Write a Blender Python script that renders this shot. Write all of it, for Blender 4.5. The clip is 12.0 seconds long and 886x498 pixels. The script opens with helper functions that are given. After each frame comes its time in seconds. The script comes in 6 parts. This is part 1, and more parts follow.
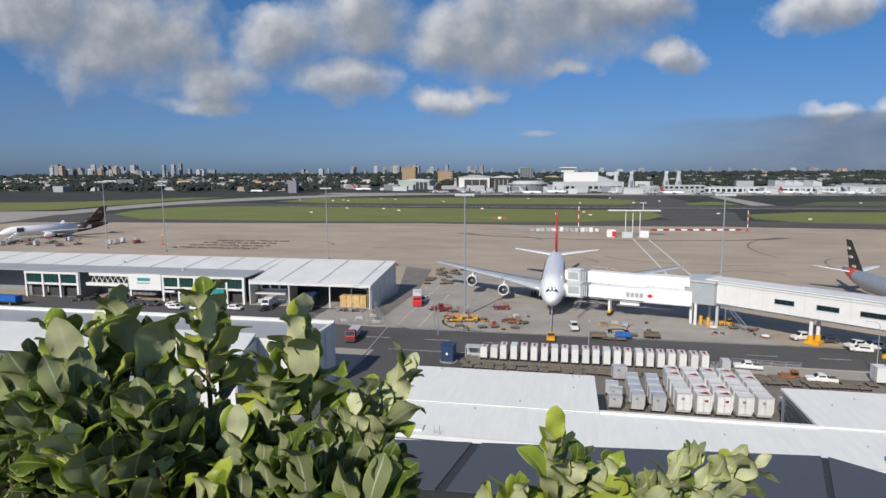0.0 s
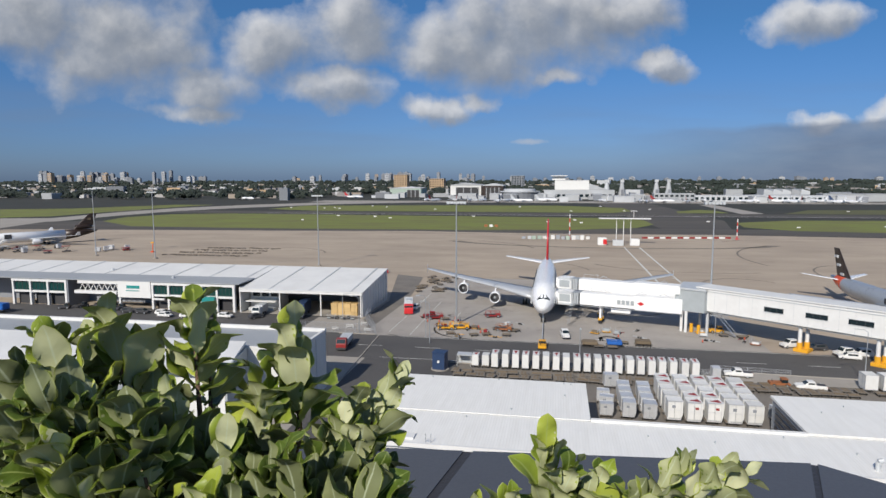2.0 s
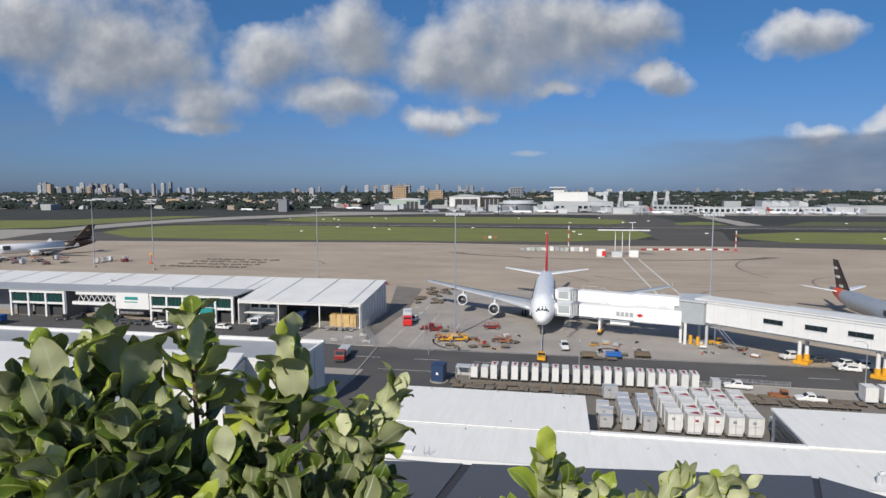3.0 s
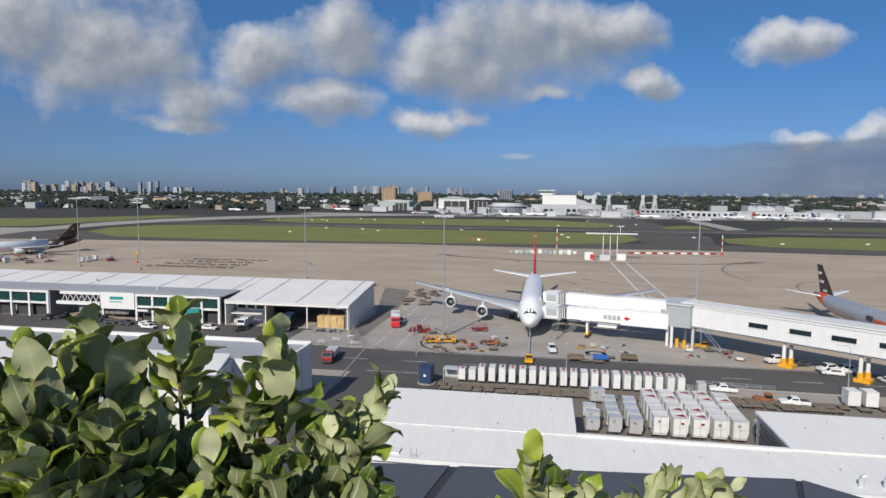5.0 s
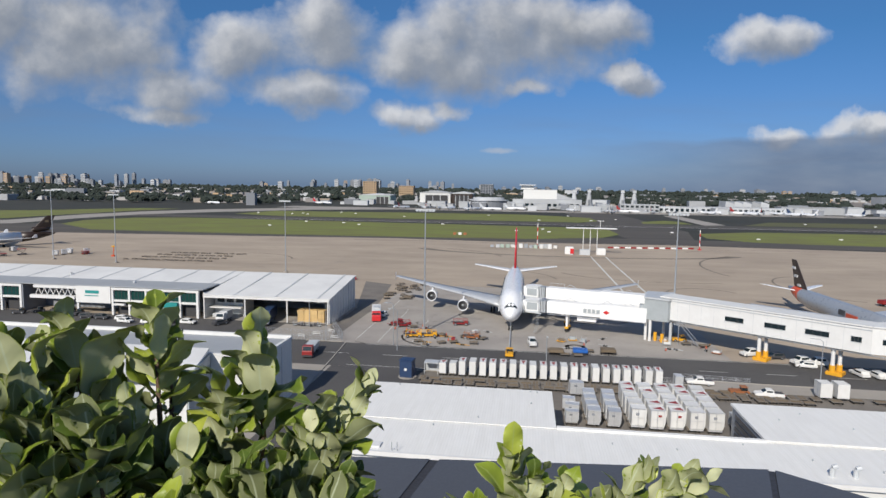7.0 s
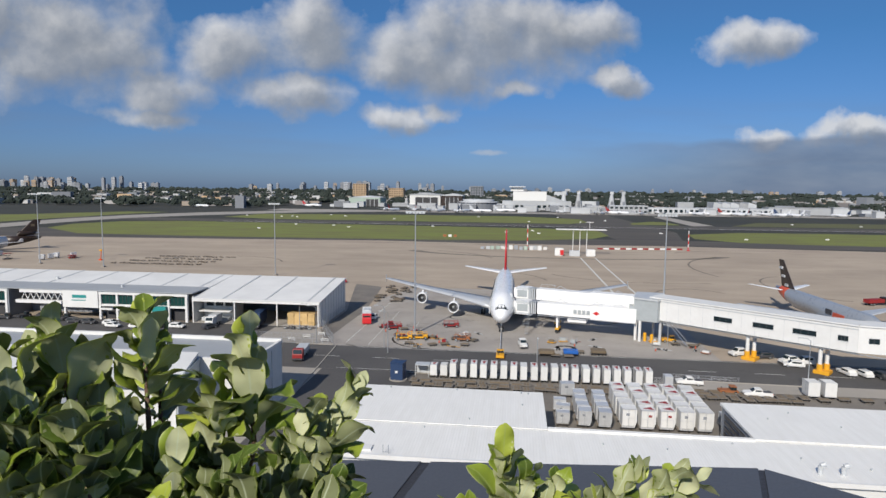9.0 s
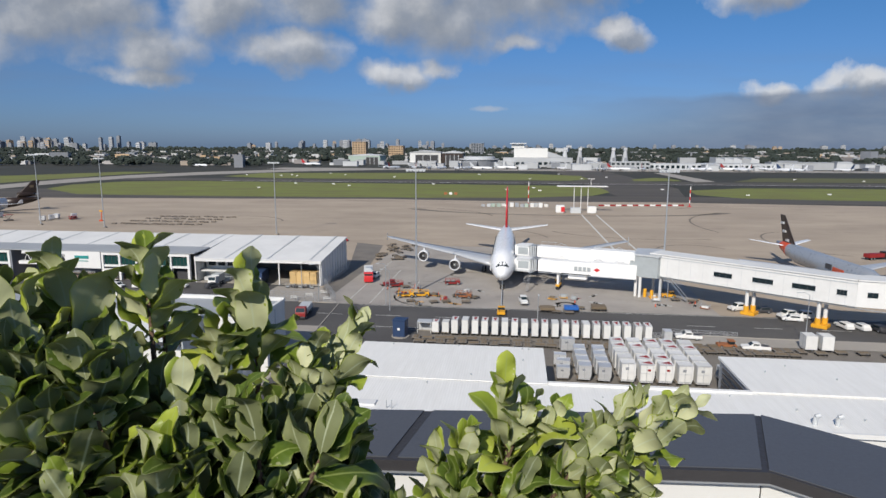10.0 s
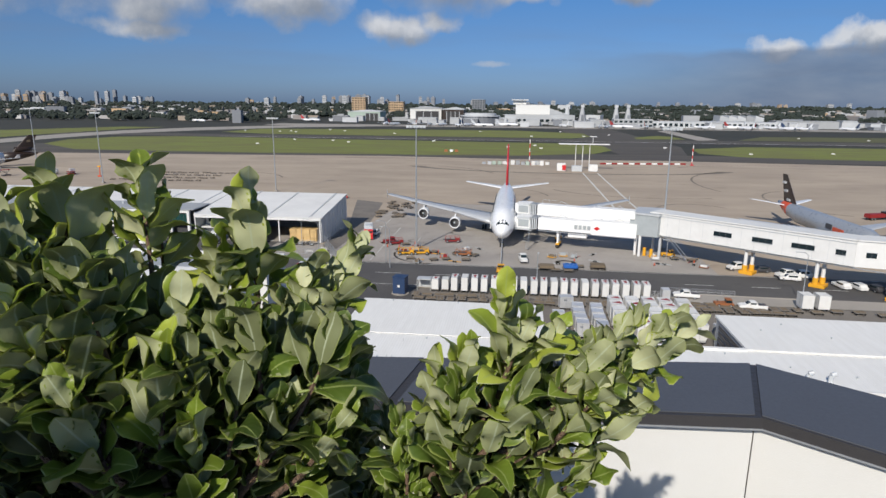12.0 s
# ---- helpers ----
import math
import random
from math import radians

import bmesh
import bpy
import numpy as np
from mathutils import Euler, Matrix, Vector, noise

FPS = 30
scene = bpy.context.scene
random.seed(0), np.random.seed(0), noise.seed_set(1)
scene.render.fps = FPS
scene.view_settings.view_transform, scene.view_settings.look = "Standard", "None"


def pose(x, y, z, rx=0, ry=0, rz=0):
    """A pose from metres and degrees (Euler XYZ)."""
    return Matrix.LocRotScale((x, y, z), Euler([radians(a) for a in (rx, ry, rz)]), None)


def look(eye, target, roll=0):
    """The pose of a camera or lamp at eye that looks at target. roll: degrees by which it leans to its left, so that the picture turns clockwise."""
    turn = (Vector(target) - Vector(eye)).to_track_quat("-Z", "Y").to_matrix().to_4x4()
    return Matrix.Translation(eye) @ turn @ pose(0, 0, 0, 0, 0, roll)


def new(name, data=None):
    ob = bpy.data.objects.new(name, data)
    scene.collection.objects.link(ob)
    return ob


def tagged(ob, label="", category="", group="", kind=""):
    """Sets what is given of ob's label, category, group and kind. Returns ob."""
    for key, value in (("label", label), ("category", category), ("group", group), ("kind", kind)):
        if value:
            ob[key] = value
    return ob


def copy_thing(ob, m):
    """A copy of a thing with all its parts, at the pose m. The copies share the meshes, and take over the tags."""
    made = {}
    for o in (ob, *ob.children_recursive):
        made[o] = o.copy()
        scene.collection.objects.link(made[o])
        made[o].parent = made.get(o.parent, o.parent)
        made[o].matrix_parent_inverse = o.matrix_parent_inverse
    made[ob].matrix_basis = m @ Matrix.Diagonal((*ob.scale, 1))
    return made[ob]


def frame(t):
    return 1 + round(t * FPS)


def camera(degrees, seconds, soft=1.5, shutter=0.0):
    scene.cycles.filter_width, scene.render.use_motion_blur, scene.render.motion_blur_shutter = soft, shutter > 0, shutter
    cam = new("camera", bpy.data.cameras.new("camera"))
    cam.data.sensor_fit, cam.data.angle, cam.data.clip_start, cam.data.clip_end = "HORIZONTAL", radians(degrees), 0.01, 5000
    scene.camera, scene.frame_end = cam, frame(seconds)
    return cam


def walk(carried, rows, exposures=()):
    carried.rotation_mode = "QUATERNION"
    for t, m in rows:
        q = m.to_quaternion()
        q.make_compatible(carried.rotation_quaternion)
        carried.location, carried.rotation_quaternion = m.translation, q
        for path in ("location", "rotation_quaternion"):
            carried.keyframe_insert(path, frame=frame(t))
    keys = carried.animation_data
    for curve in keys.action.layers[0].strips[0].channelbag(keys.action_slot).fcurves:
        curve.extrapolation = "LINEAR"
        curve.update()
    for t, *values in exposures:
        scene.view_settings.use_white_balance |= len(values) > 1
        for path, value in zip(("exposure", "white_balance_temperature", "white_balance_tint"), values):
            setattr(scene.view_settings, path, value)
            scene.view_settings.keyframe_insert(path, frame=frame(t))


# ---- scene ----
cam = camera(71.2, 12.0)
PATH = [
    (0, pose(0, 0, 39.000, 82.80, 0.30, 0.00)),
    (0.5, pose(0, 0, 39.000, 83.11, 0.04, -0.12)),
    (1, pose(0, 0, 39.000, 83.70, -0.00, -0.38)),
    (1.5, pose(0, 0, 39.000, 83.84, -0.35, -0.32)),
    (2, pose(0, 0, 39.000, 83.51, 0.14, -0.77)),
    (2.5, pose(0, 0, 39.000, 83.64, 0.04, -0.87)),
    (3, pose(0, 0, 39.000, 84.57, 0.09, -0.86)),
    (5, pose(0, 0, 39.000, 84.75, -0.49, -1.86)),
    (5.5, pose(0, 0, 39.000, 84.62, -0.71, -2.21)),
    (6, pose(0, 0, 39.000, 84.22, -0.71, -2.71)),
    (6.5, pose(0, 0, 39.000, 84.35, -0.88, -3.11)),
    (7, pose(0, 0, 39.000, 84.22, -0.83, -3.58)),
    (9, pose(0, 0, 39.000, 84.42, -0.60, -4.51)),
    (9.5, pose(0, 0, 38.980, 82.65, -0.17, -4.88)),
    (10, pose(0, 0, 38.968, 80.54, -0.13, -4.49)),
    (10.5, pose(0, 0, 38.955, 79.05, 0.58, -4.24)),
    (11, pose(0, 0, 38.935, 77.08, -0.20, -4.70)),
    (11.5, pose(0, 0, 38.928, 76.85, -0.20, -4.13)),
    (12, pose(0, 0, 38.920, 76.64, -0.46, -4.42)),
]
walk(cam, PATH)

# ---- world, sun, exposure ----
scene.view_settings.exposure = 0.0
SUN_FROM = Vector((-0.381, -0.747, 0.60)).normalized()
sun = new("sun", bpy.data.lights.new("sun", "SUN"))
sun.data.energy, sun.data.angle, sun.data.color = 4.8, radians(0.53), (1.0, 0.93, 0.83)
sun.matrix_world = look((0, 0, 80), Vector((0, 0, 80)) - SUN_FROM)

world = bpy.data.worlds.new("sky")
scene.world = world
world.use_nodes = True


class Nodes:
    """Short way to chain shader nodes."""

    def __init__(self, tree):
        self.t = tree
        tree.nodes.clear()

    def put(self, kind, ins=None):
        n = self.t.nodes.new(kind)
        for k, v in (ins or {}).items():
            if isinstance(v, bpy.types.NodeSocket):
                self.t.links.new(v, n.inputs[k])
            else:
                n.inputs[k].default_value = v
        return n

    def math(self, op, a, b=0.0, c=0.0, clamp=False):
        n = self.put("ShaderNodeMath", {0: a, 1: b, 2: c})
        n.operation, n.use_clamp = op, clamp
        return n.outputs[0]

    def vec(self, op, a, b=(0, 0, 0)):
        n = self.put("ShaderNodeVectorMath", {0: a, 1: b})
        n.operation = op
        return n.outputs["Value"] if op in ("LENGTH", "DOT_PRODUCT") else n.outputs[0]

    def noise(self, vector, scale, detail=4.0, rough=0.55, out=0):
        return self.put("ShaderNodeTexNoise", {"Vector": vector, "Scale": scale, "Detail": detail, "Roughness": rough}).outputs[out]

    def ramp(self, fac, *stops):
        n = self.put("ShaderNodeValToRGB", {0: fac})
        e = n.color_ramp.elements
        while len(e) < len(stops):
            e.new(0.5)
        for el, (p, c) in zip(e, stops):
            el.position, el.color = p, (c, c, c, 1) if isinstance(c, (int, float)) else (*c, 1)
        return n.outputs[0]

    def mix(self, fac, a, b, blend="MIX"):
        n = self.put("ShaderNodeMix")
        n.data_type, n.blend_type = "RGBA", blend
        if isinstance(fac, bpy.types.NodeSocket):
            self.t.links.new(fac, n.inputs[0])
        else:
            n.inputs[0].default_value = fac
        for sock, v in ((n.inputs[6], a), (n.inputs[7], b)):
            if isinstance(v, bpy.types.NodeSocket):
                self.t.links.new(v, sock)
            else:
                sock.default_value = (*v, 1)
        return n.outputs[2]


N = Nodes(world.node_tree)
sky_node = N.put("ShaderNodeTexSky")
sky_node.sky_type, sky_node.sun_disc = "NISHITA", False
sky_node.sun_elevation, sky_node.sun_rotation = math.asin(SUN_FROM.z), math.atan2(SUN_FROM.x, SUN_FROM.y)
sky_node.altitude, sky_node.air_density, sky_node.dust_density, sky_node.ozone_density = 40.0, 1.0, 0.6, 3.0
way = N.put("ShaderNodeTexCoord").outputs["Generated"]
axis = N.put("ShaderNodeSeparateXYZ", {0: way})
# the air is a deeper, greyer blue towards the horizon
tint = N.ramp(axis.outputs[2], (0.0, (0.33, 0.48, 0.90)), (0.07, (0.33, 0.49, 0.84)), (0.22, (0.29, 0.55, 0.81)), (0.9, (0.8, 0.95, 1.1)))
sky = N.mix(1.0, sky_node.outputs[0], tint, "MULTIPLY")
ahead = N.math("MAXIMUM", N.math("ABSOLUTE", axis.outputs[1]), 0.05)
flat = N.put("ShaderNodeCombineXYZ", {0: N.math("DIVIDE", axis.outputs[0], ahead), 1: N.math("DIVIDE", axis.outputs[2], ahead), 2: N.math("SIGN", axis.outputs[1])}).outputs[0]
# cumulus heaps: azimuth and height as tangents, half-widths
HEAPS = [(-.50, .215, .145, .075), (-.64, .25, .12, .055), (-.368, .145, .09, .034), (-.37, .106, .07, .016), (-.258, .205, .07, .05),
         (-.154, .14, .09, .028), (-.134, .235, .085, .055), (.006, .217, .066, .055), (.086, .215, .10, .07), (.195, .24, .125, .062),
         (.192, .167, .05, .02), (.287, .262, .095, .038), (.006, .109, .062, .024), (.077, .121, .03, .018), (.356, .181, .05, .021),
         (.595, .245, .075, .026), (.614, .100, .050, .016), (.775, .105, .075, .022)]


def heap_density(p):
    puff = N.vec("MULTIPLY", N.vec("SUBTRACT", N.noise(p, 9.0, 5.0, 0.55, 1), (0.5, 0.5, 0.5)), (0.13, 0.10, 0.0))
    bent = N.vec("ADD", p, puff)
    dens = None
    for cx, cz, rx, rz in HEAPS:
        off = N.vec("MULTIPLY", N.vec("SUBTRACT", bent, (cx, cz, 1.0)), (0.95 / rx, 0.85 / rz, 9.0))
        one = N.math("SUBTRACT", 1.0, N.math("MULTIPLY", N.vec("DOT_PRODUCT", off, off), 0.72))
        dens = one if dens is None else N.math("SMOOTH_MAX", dens, one, 0.3)
    return N.math("ADD", dens, N.math("MULTIPLY", N.math("SUBTRACT", N.noise(p, 13.0, 6.0, 0.53), 0.5), 1.7))


dens = heap_density(flat)
sunward = heap_density(N.vec("ADD", flat, (-0.020, 0.024, 0)))
over = N.math("MULTIPLY", N.math("SUBTRACT", N.noise(flat, 2.2, 6.0, 0.6), 0.52), 5.0)
high = N.math("MULTIPLY", N.math("GREATER_THAN", axis.outputs[2], 0.33), over)
dens = N.math("MAXIMUM", dens, high)
cover = N.ramp(N.math("MULTIPLY_ADD", dens, 0.7, 0.0), (0.0, 0.0), (0.25, 0.35), (0.55, 0.85), (0.95, 1.0))
rise = N.math("SUBTRACT", N.math("MAXIMUM", dens, -0.4), N.math("MAXIMUM", sunward, -0.4))
# thick middles are grey below, thin rims and sunward lumps white
core = N.math("ADD", N.math("MULTIPLY_ADD", rise, 0.55, 0.36), N.math("MULTIPLY", N.math("SUBTRACT", 1.0, cover), 0.35))
lit = N.ramp(core, (0.05, (0.25, 0.275, 0.32)), (0.40, (0.40, 0.425, 0.465)), (0.70, (0.66, 0.67, 0.69)), (1.0, (0.88, 0.88, 0.885)))
lit = N.mix(1.0, lit, (8.4, 8.4, 8.4), "MULTIPLY")
# a thin grey veil low in the air
veil = N.math("MULTIPLY", N.ramp(N.noise(N.vec("MULTIPLY", flat, (1.0, 7.0, 1.0)), 2.4, 3.0), (0.42, 0.0), (0.75, 1.0)),
              N.ramp(N.math("ABSOLUTE", N.math("SUBTRACT", axis.outputs[2], 0.075)), (0.0, 0.45), (0.07, 0.0)))
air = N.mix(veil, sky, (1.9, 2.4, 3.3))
tone = N.mix(N.math("MULTIPLY", cover, 0.96), air, lit)
# a small thin wisp
shred = N.vec("MULTIPLY", N.vec("SUBTRACT", N.vec("ADD", flat, N.vec("MULTIPLY", N.vec("SUBTRACT", N.noise(flat, 40.0, 4.0, 0.6, 1), (0.5, 0.5, 0.5)), (0.03, 0.008, 0))), (0.152, 0.058, 1.0)), (34.0, 190.0, 9.0))
tone = N.mix(N.ramp(N.math("SUBTRACT", 1.0, N.vec("DOT_PRODUCT", shred, shred)), (0.0, 0.0), (1.0, 0.55)), tone, (5.2, 5.5, 6.0))
# a flat grey cloud bank far off on one side, in front of the low cumulus
span = N.put("ShaderNodeSeparateXYZ", {0: flat})
edge = N.math("MULTIPLY_ADD", N.noise(N.vec("MULTIPLY", flat, (1.0, 2.0, 1.0)), 6.0, 5.0, 0.55), 0.035, -0.0175)
rim = N.math("ADD", N.math("MULTIPLY_ADD", span.outputs[0], 0.055, 0.057), edge)
under = N.ramp(N.math("MULTIPLY", N.math("SUBTRACT", rim, span.outputs[1]), 20.0), (0.0, 0.0), (0.18, 0.75), (0.9, 0.85), (1.0, 0.8))
bank = N.math("MULTIPLY", N.math("MULTIPLY", under, N.ramp(span.outputs[0], (0.28, 0.0), (0.62, 1.0))), N.math("GREATER_THAN", axis.outputs[1], 0.0))
mottle = N.noise(N.vec("MULTIPLY", flat, (1.0, 4.0, 1.0)), 7.0, 4.0, 0.55)
tone = N.mix(bank, tone, N.mix(N.ramp(mottle, (0.35, 0.0), (0.7, 1.0)), (1.55, 2.05, 3.05), (2.3, 2.75, 3.6)))
back = N.put("ShaderNodeBackground", {"Color": tone, "Strength": 0.095})
N.put("ShaderNodeOutputWorld", {"Surface": back.outputs[0]})

# ---- materials ----
def material(name, base, rough=0.6, metal=0.0, second=None, scale=2.0, amount=0.35, bump=0.15, fine=40.0, stain=0.0, each=0.0, spec=0.5, coat=0.0, squeeze=(1, 1, 1)):
    """A painted, mineral or metal surface: colour wanders at a coarse and a fine scale, roughness and relief with it."""
    m = bpy.data.materials.new(name)
    m.use_nodes = True
    n = Nodes(m.node_tree)
    place = n.put("ShaderNodeTexCoord").outputs["Object"]
    if squeeze != (1, 1, 1):
        place = n.vec("MULTIPLY", place, squeeze)
    second = second or tuple(c * 0.72 for c in base)
    big = n.ramp(n.noise(place, scale, 5.0, 0.6), (0.35, 0.0), (0.68, 1.0))
    small = n.noise(place, fine, 3.0, 0.6)
    col = n.mix(n.math("MULTIPLY", big, amount), base, second)
    col = n.mix(n.math("MULTIPLY", small, amount * 0.6), col, tuple(c * 0.8 for c in base))
    if stain:
        spots = n.ramp(n.noise(place, scale * 3.3, 6.0, 0.7), (0.56, 0.0), (0.72, 1.0))
        col = n.mix(n.math("MULTIPLY", spots, stain), col, tuple(c * 0.35 for c in base))
    if each:
        rnd = n.put("ShaderNodeObjectInfo").outputs["Random"]
        hue = n.put("ShaderNodeHueSaturation", {"Value": n.math("MULTIPLY_ADD", rnd, each, 1 - each / 2), "Color": col})
        col = hue.outputs[0]
    r = n.math("MULTIPLY_ADD", small, 0.2, rough - 0.1, clamp=True)
    relief = n.put("ShaderNodeBump", {"Strength": bump, "Distance": 0.02, "Height": small}).outputs[0]
    p = n.put("ShaderNodeBsdfPrincipled", {"Base Color": col, "Roughness": r, "Metallic": metal, "Specular IOR Level": spec, "Coat Weight": coat, "Normal": relief})
    n.put("ShaderNodeOutputMaterial", {"Surface": p.outputs[0]})
    return m


M = {
    "white": material("white_paint", (0.70, 0.70, 0.685), 0.5, second=(0.58, 0.57, 0.55), scale=0.6, amount=0.4, fine=9),
    "cream": material("white_wall", (0.64, 0.64, 0.62), 0.7, second=(0.56, 0.55, 0.52), scale=0.35, amount=0.45, fine=6),
    "roof": material("white_roof_metal", (0.70, 0.70, 0.68), 0.5, second=(0.52, 0.52, 0.51), scale=0.12, amount=0.5, fine=3, stain=0.08),
    "greyroof": material("grey_roof_metal", (0.33, 0.35, 0.37), 0.6, second=(0.26, 0.275, 0.29), scale=0.15, amount=0.5, fine=3),
    "grey": material("grey_paint", (0.36, 0.39, 0.40), 0.5, scale=0.8),
    "bridge": material("bridge_white_paint", (0.80, 0.80, 0.79), 0.45, second=(0.70, 0.70, 0.68), scale=0.4, amount=0.35, fine=5),
    "pale": material("pale_grey_metal", (0.55, 0.57, 0.58), 0.45, 0.2, scale=0.8),
    "steel": material("galvanised_steel", (0.46, 0.48, 0.50), 0.42, 0.6, scale=3),
    "dark": material("dark_steel", (0.06, 0.06, 0.065), 0.55, 0.2, scale=2),
    "black": material("black_rubber", (0.02, 0.02, 0.02), 0.8, scale=6),
    # near-black colour painted in for the unlit space behind openings
    "void": material("painted_unlit_interior", (0.045, 0.045, 0.048), 0.8, scale=1),
    "glass": material("window_glass", (0.015, 0.025, 0.03), 0.08, scale=1, amount=0.2, bump=0.02),
    "greenglass": material("green_window_glass", (0.01, 0.05, 0.045), 0.1, scale=1, amount=0.2, bump=0.02),
    "teal": material("teal_paint", (0.02, 0.25, 0.24), 0.5),
    "red": material("red_paint", (0.55, 0.018, 0.02), 0.4, scale=1.2, coat=0.2),
    "finred": material("red_fin_paint", (0.50, 0.015, 0.022), 0.35, scale=0.3, amount=0.25, coat=0.3),
    "orange": material("orange_paint", (0.62, 0.085, 0.025), 0.4),
    "yellow": material("yellow_paint", (0.72, 0.36, 0.02), 0.5, scale=2, stain=0.25),
    "blue": material("blue_paint", (0.02, 0.12, 0.42), 0.5),
    "navy": material("navy_paint", (0.02, 0.045, 0.11), 0.5, scale=1),
    "brown": material("dark_brown_paint", (0.035, 0.022, 0.016), 0.4, scale=0.3),
    "jetwhite": material("aircraft_white_paint", (0.80, 0.81, 0.82), 0.28, scale=0.12, amount=0.2, fine=2, bump=0.03, coat=0.4),
    "jetgrey": material("aircraft_grey_paint", (0.34, 0.37, 0.41), 0.3, 0.25, scale=0.15, amount=0.25, fine=2, bump=0.03, coat=0.3),
    "wing": material("wing_grey_paint", (0.50, 0.52, 0.54), 0.38, 0.2, scale=0.2, amount=0.3, fine=2, bump=0.03),
    "cardboard": material("cardboard_and_timber", (0.55, 0.38, 0.17), 0.8, scale=2, each=0.25),
    "timber": material("weathered_timber", (0.17, 0.13, 0.085), 0.85, scale=2, each=0.3),
    "alu": material("brushed_aluminium", (0.66, 0.67, 0.68), 0.38, 0.45, scale=1.5, amount=0.4, each=0.18),
    "uld": material("white_container_panel", (0.66, 0.66, 0.645), 0.5, second=(0.55, 0.54, 0.51), scale=1.3, amount=0.45, stain=0.10, each=0.14),
    "canvas": material("white_canvas", (0.78, 0.78, 0.76), 0.75, scale=1.5, each=0.1),
    "capping": material("dark_grey_metal_capping", (0.085, 0.092, 0.108), 0.5, 0.1, second=(0.07, 0.076, 0.09), scale=1.6, amount=0.5, fine=60, bump=0.05),
    "cappingedge": material("dark_bronze_edge", (0.05, 0.048, 0.05), 0.45, 0.2, scale=3),
    "render": material("white_rendered_wall", (0.64, 0.64, 0.62), 0.75, second=(0.59, 0.58, 0.55), scale=2.5, amount=0.4, fine=130, bump=0.08),
    "concrete": material("apron_concrete", (0.42, 0.348, 0.268), 0.85, second=(0.27, 0.22, 0.17), scale=0.018, amount=0.85, fine=0.9, stain=0.38, squeeze=(1, 2.2, 1)),
    "slab": material("pale_concrete", (0.34, 0.315, 0.28), 0.85, second=(0.25, 0.23, 0.20), scale=0.05, amount=0.6, fine=1.5, stain=0.2),
    "asphalt": material("asphalt", (0.070, 0.067, 0.066), 0.85, second=(0.105, 0.10, 0.095), scale=0.06, amount=0.7, fine=2.0, stain=0.25),
    "tarmac": material("runway_asphalt", (0.062, 0.056, 0.050), 0.9, second=(0.12, 0.105, 0.085), scale=0.012, amount=0.7, fine=0.4, squeeze=(1, 4, 1)),
    "grass": material("mown_grass", (0.165, 0.195, 0.036), 0.9, second=(0.125, 0.112, 0.045), scale=0.022, amount=0.95, fine=0.25, stain=0.3, squeeze=(1, 3, 1)),
    "drygrass": material("dry_grass", (0.10, 0.105, 0.035), 0.9, second=(0.075, 0.068, 0.035), scale=0.02, amount=0.8, fine=0.25, squeeze=(1, 3, 1)),
    "scrub": material("far_ground", (0.022, 0.025, 0.018), 0.95, second=(0.045, 0.042, 0.034), scale=0.006, amount=0.8, fine=0.06),
    "worn": material("worn_oily_concrete", (0.20, 0.18, 0.155), 0.85, second=(0.11, 0.10, 0.09), scale=0.12, amount=0.8, fine=1.6, stain=0.4),
    "dullred": material("dull_red_paint", (0.26, 0.018, 0.018), 0.55, scale=1.2, stain=0.3),
    "rust": material("rusty_orange_paint", (0.30, 0.11, 0.04), 0.7, scale=1.5, stain=0.4),
    "stand": material("grey_stand_concrete", (0.37, 0.34, 0.305), 0.85, second=(0.23, 0.21, 0.19), scale=0.06, amount=0.8, fine=1.2, stain=0.4),
    "line": material("road_line_paint", (0.62, 0.62, 0.58), 0.7, scale=0.6, stain=0.3),
    "rubber": material("tyre_marks", (0.17, 0.145, 0.115), 0.85, scale=0.2),
    "farwhite": material("far_white_cladding", (0.44, 0.455, 0.47), 0.7, scale=0.05, amount=0.5, fine=0.4, each=0.5),
    "fargrey": material("far_grey_cladding", (0.22, 0.235, 0.26), 0.7, scale=0.05, amount=0.4, fine=0.4, each=0.4),
    "fargreen": material("far_green_cladding", (0.36, 0.44, 0.38), 0.7, scale=0.05, amount=0.3, fine=0.4),
    "fartan": material("far_tan_brick", (0.44, 0.31, 0.19), 0.8, scale=0.05, amount=0.3, fine=0.4, each=0.25),
    "fartree": material("far_foliage", (0.022, 0.032, 0.026), 0.95, second=(0.034, 0.044, 0.034), scale=0.05, amount=0.8, fine=0.5, bump=0.6),
    "bark": material("brown_bark", (0.15, 0.095, 0.06), 0.85, second=(0.08, 0.05, 0.03), scale=18, amount=0.8, fine=160, bump=0.6),
    "tile": material("grey_deck_paving", (0.30, 0.29, 0.28), 0.8, scale=2),
    "soil": material("dark_soil", (0.03, 0.024, 0.018), 0.95, scale=9, fine=90, bump=0.8),
}


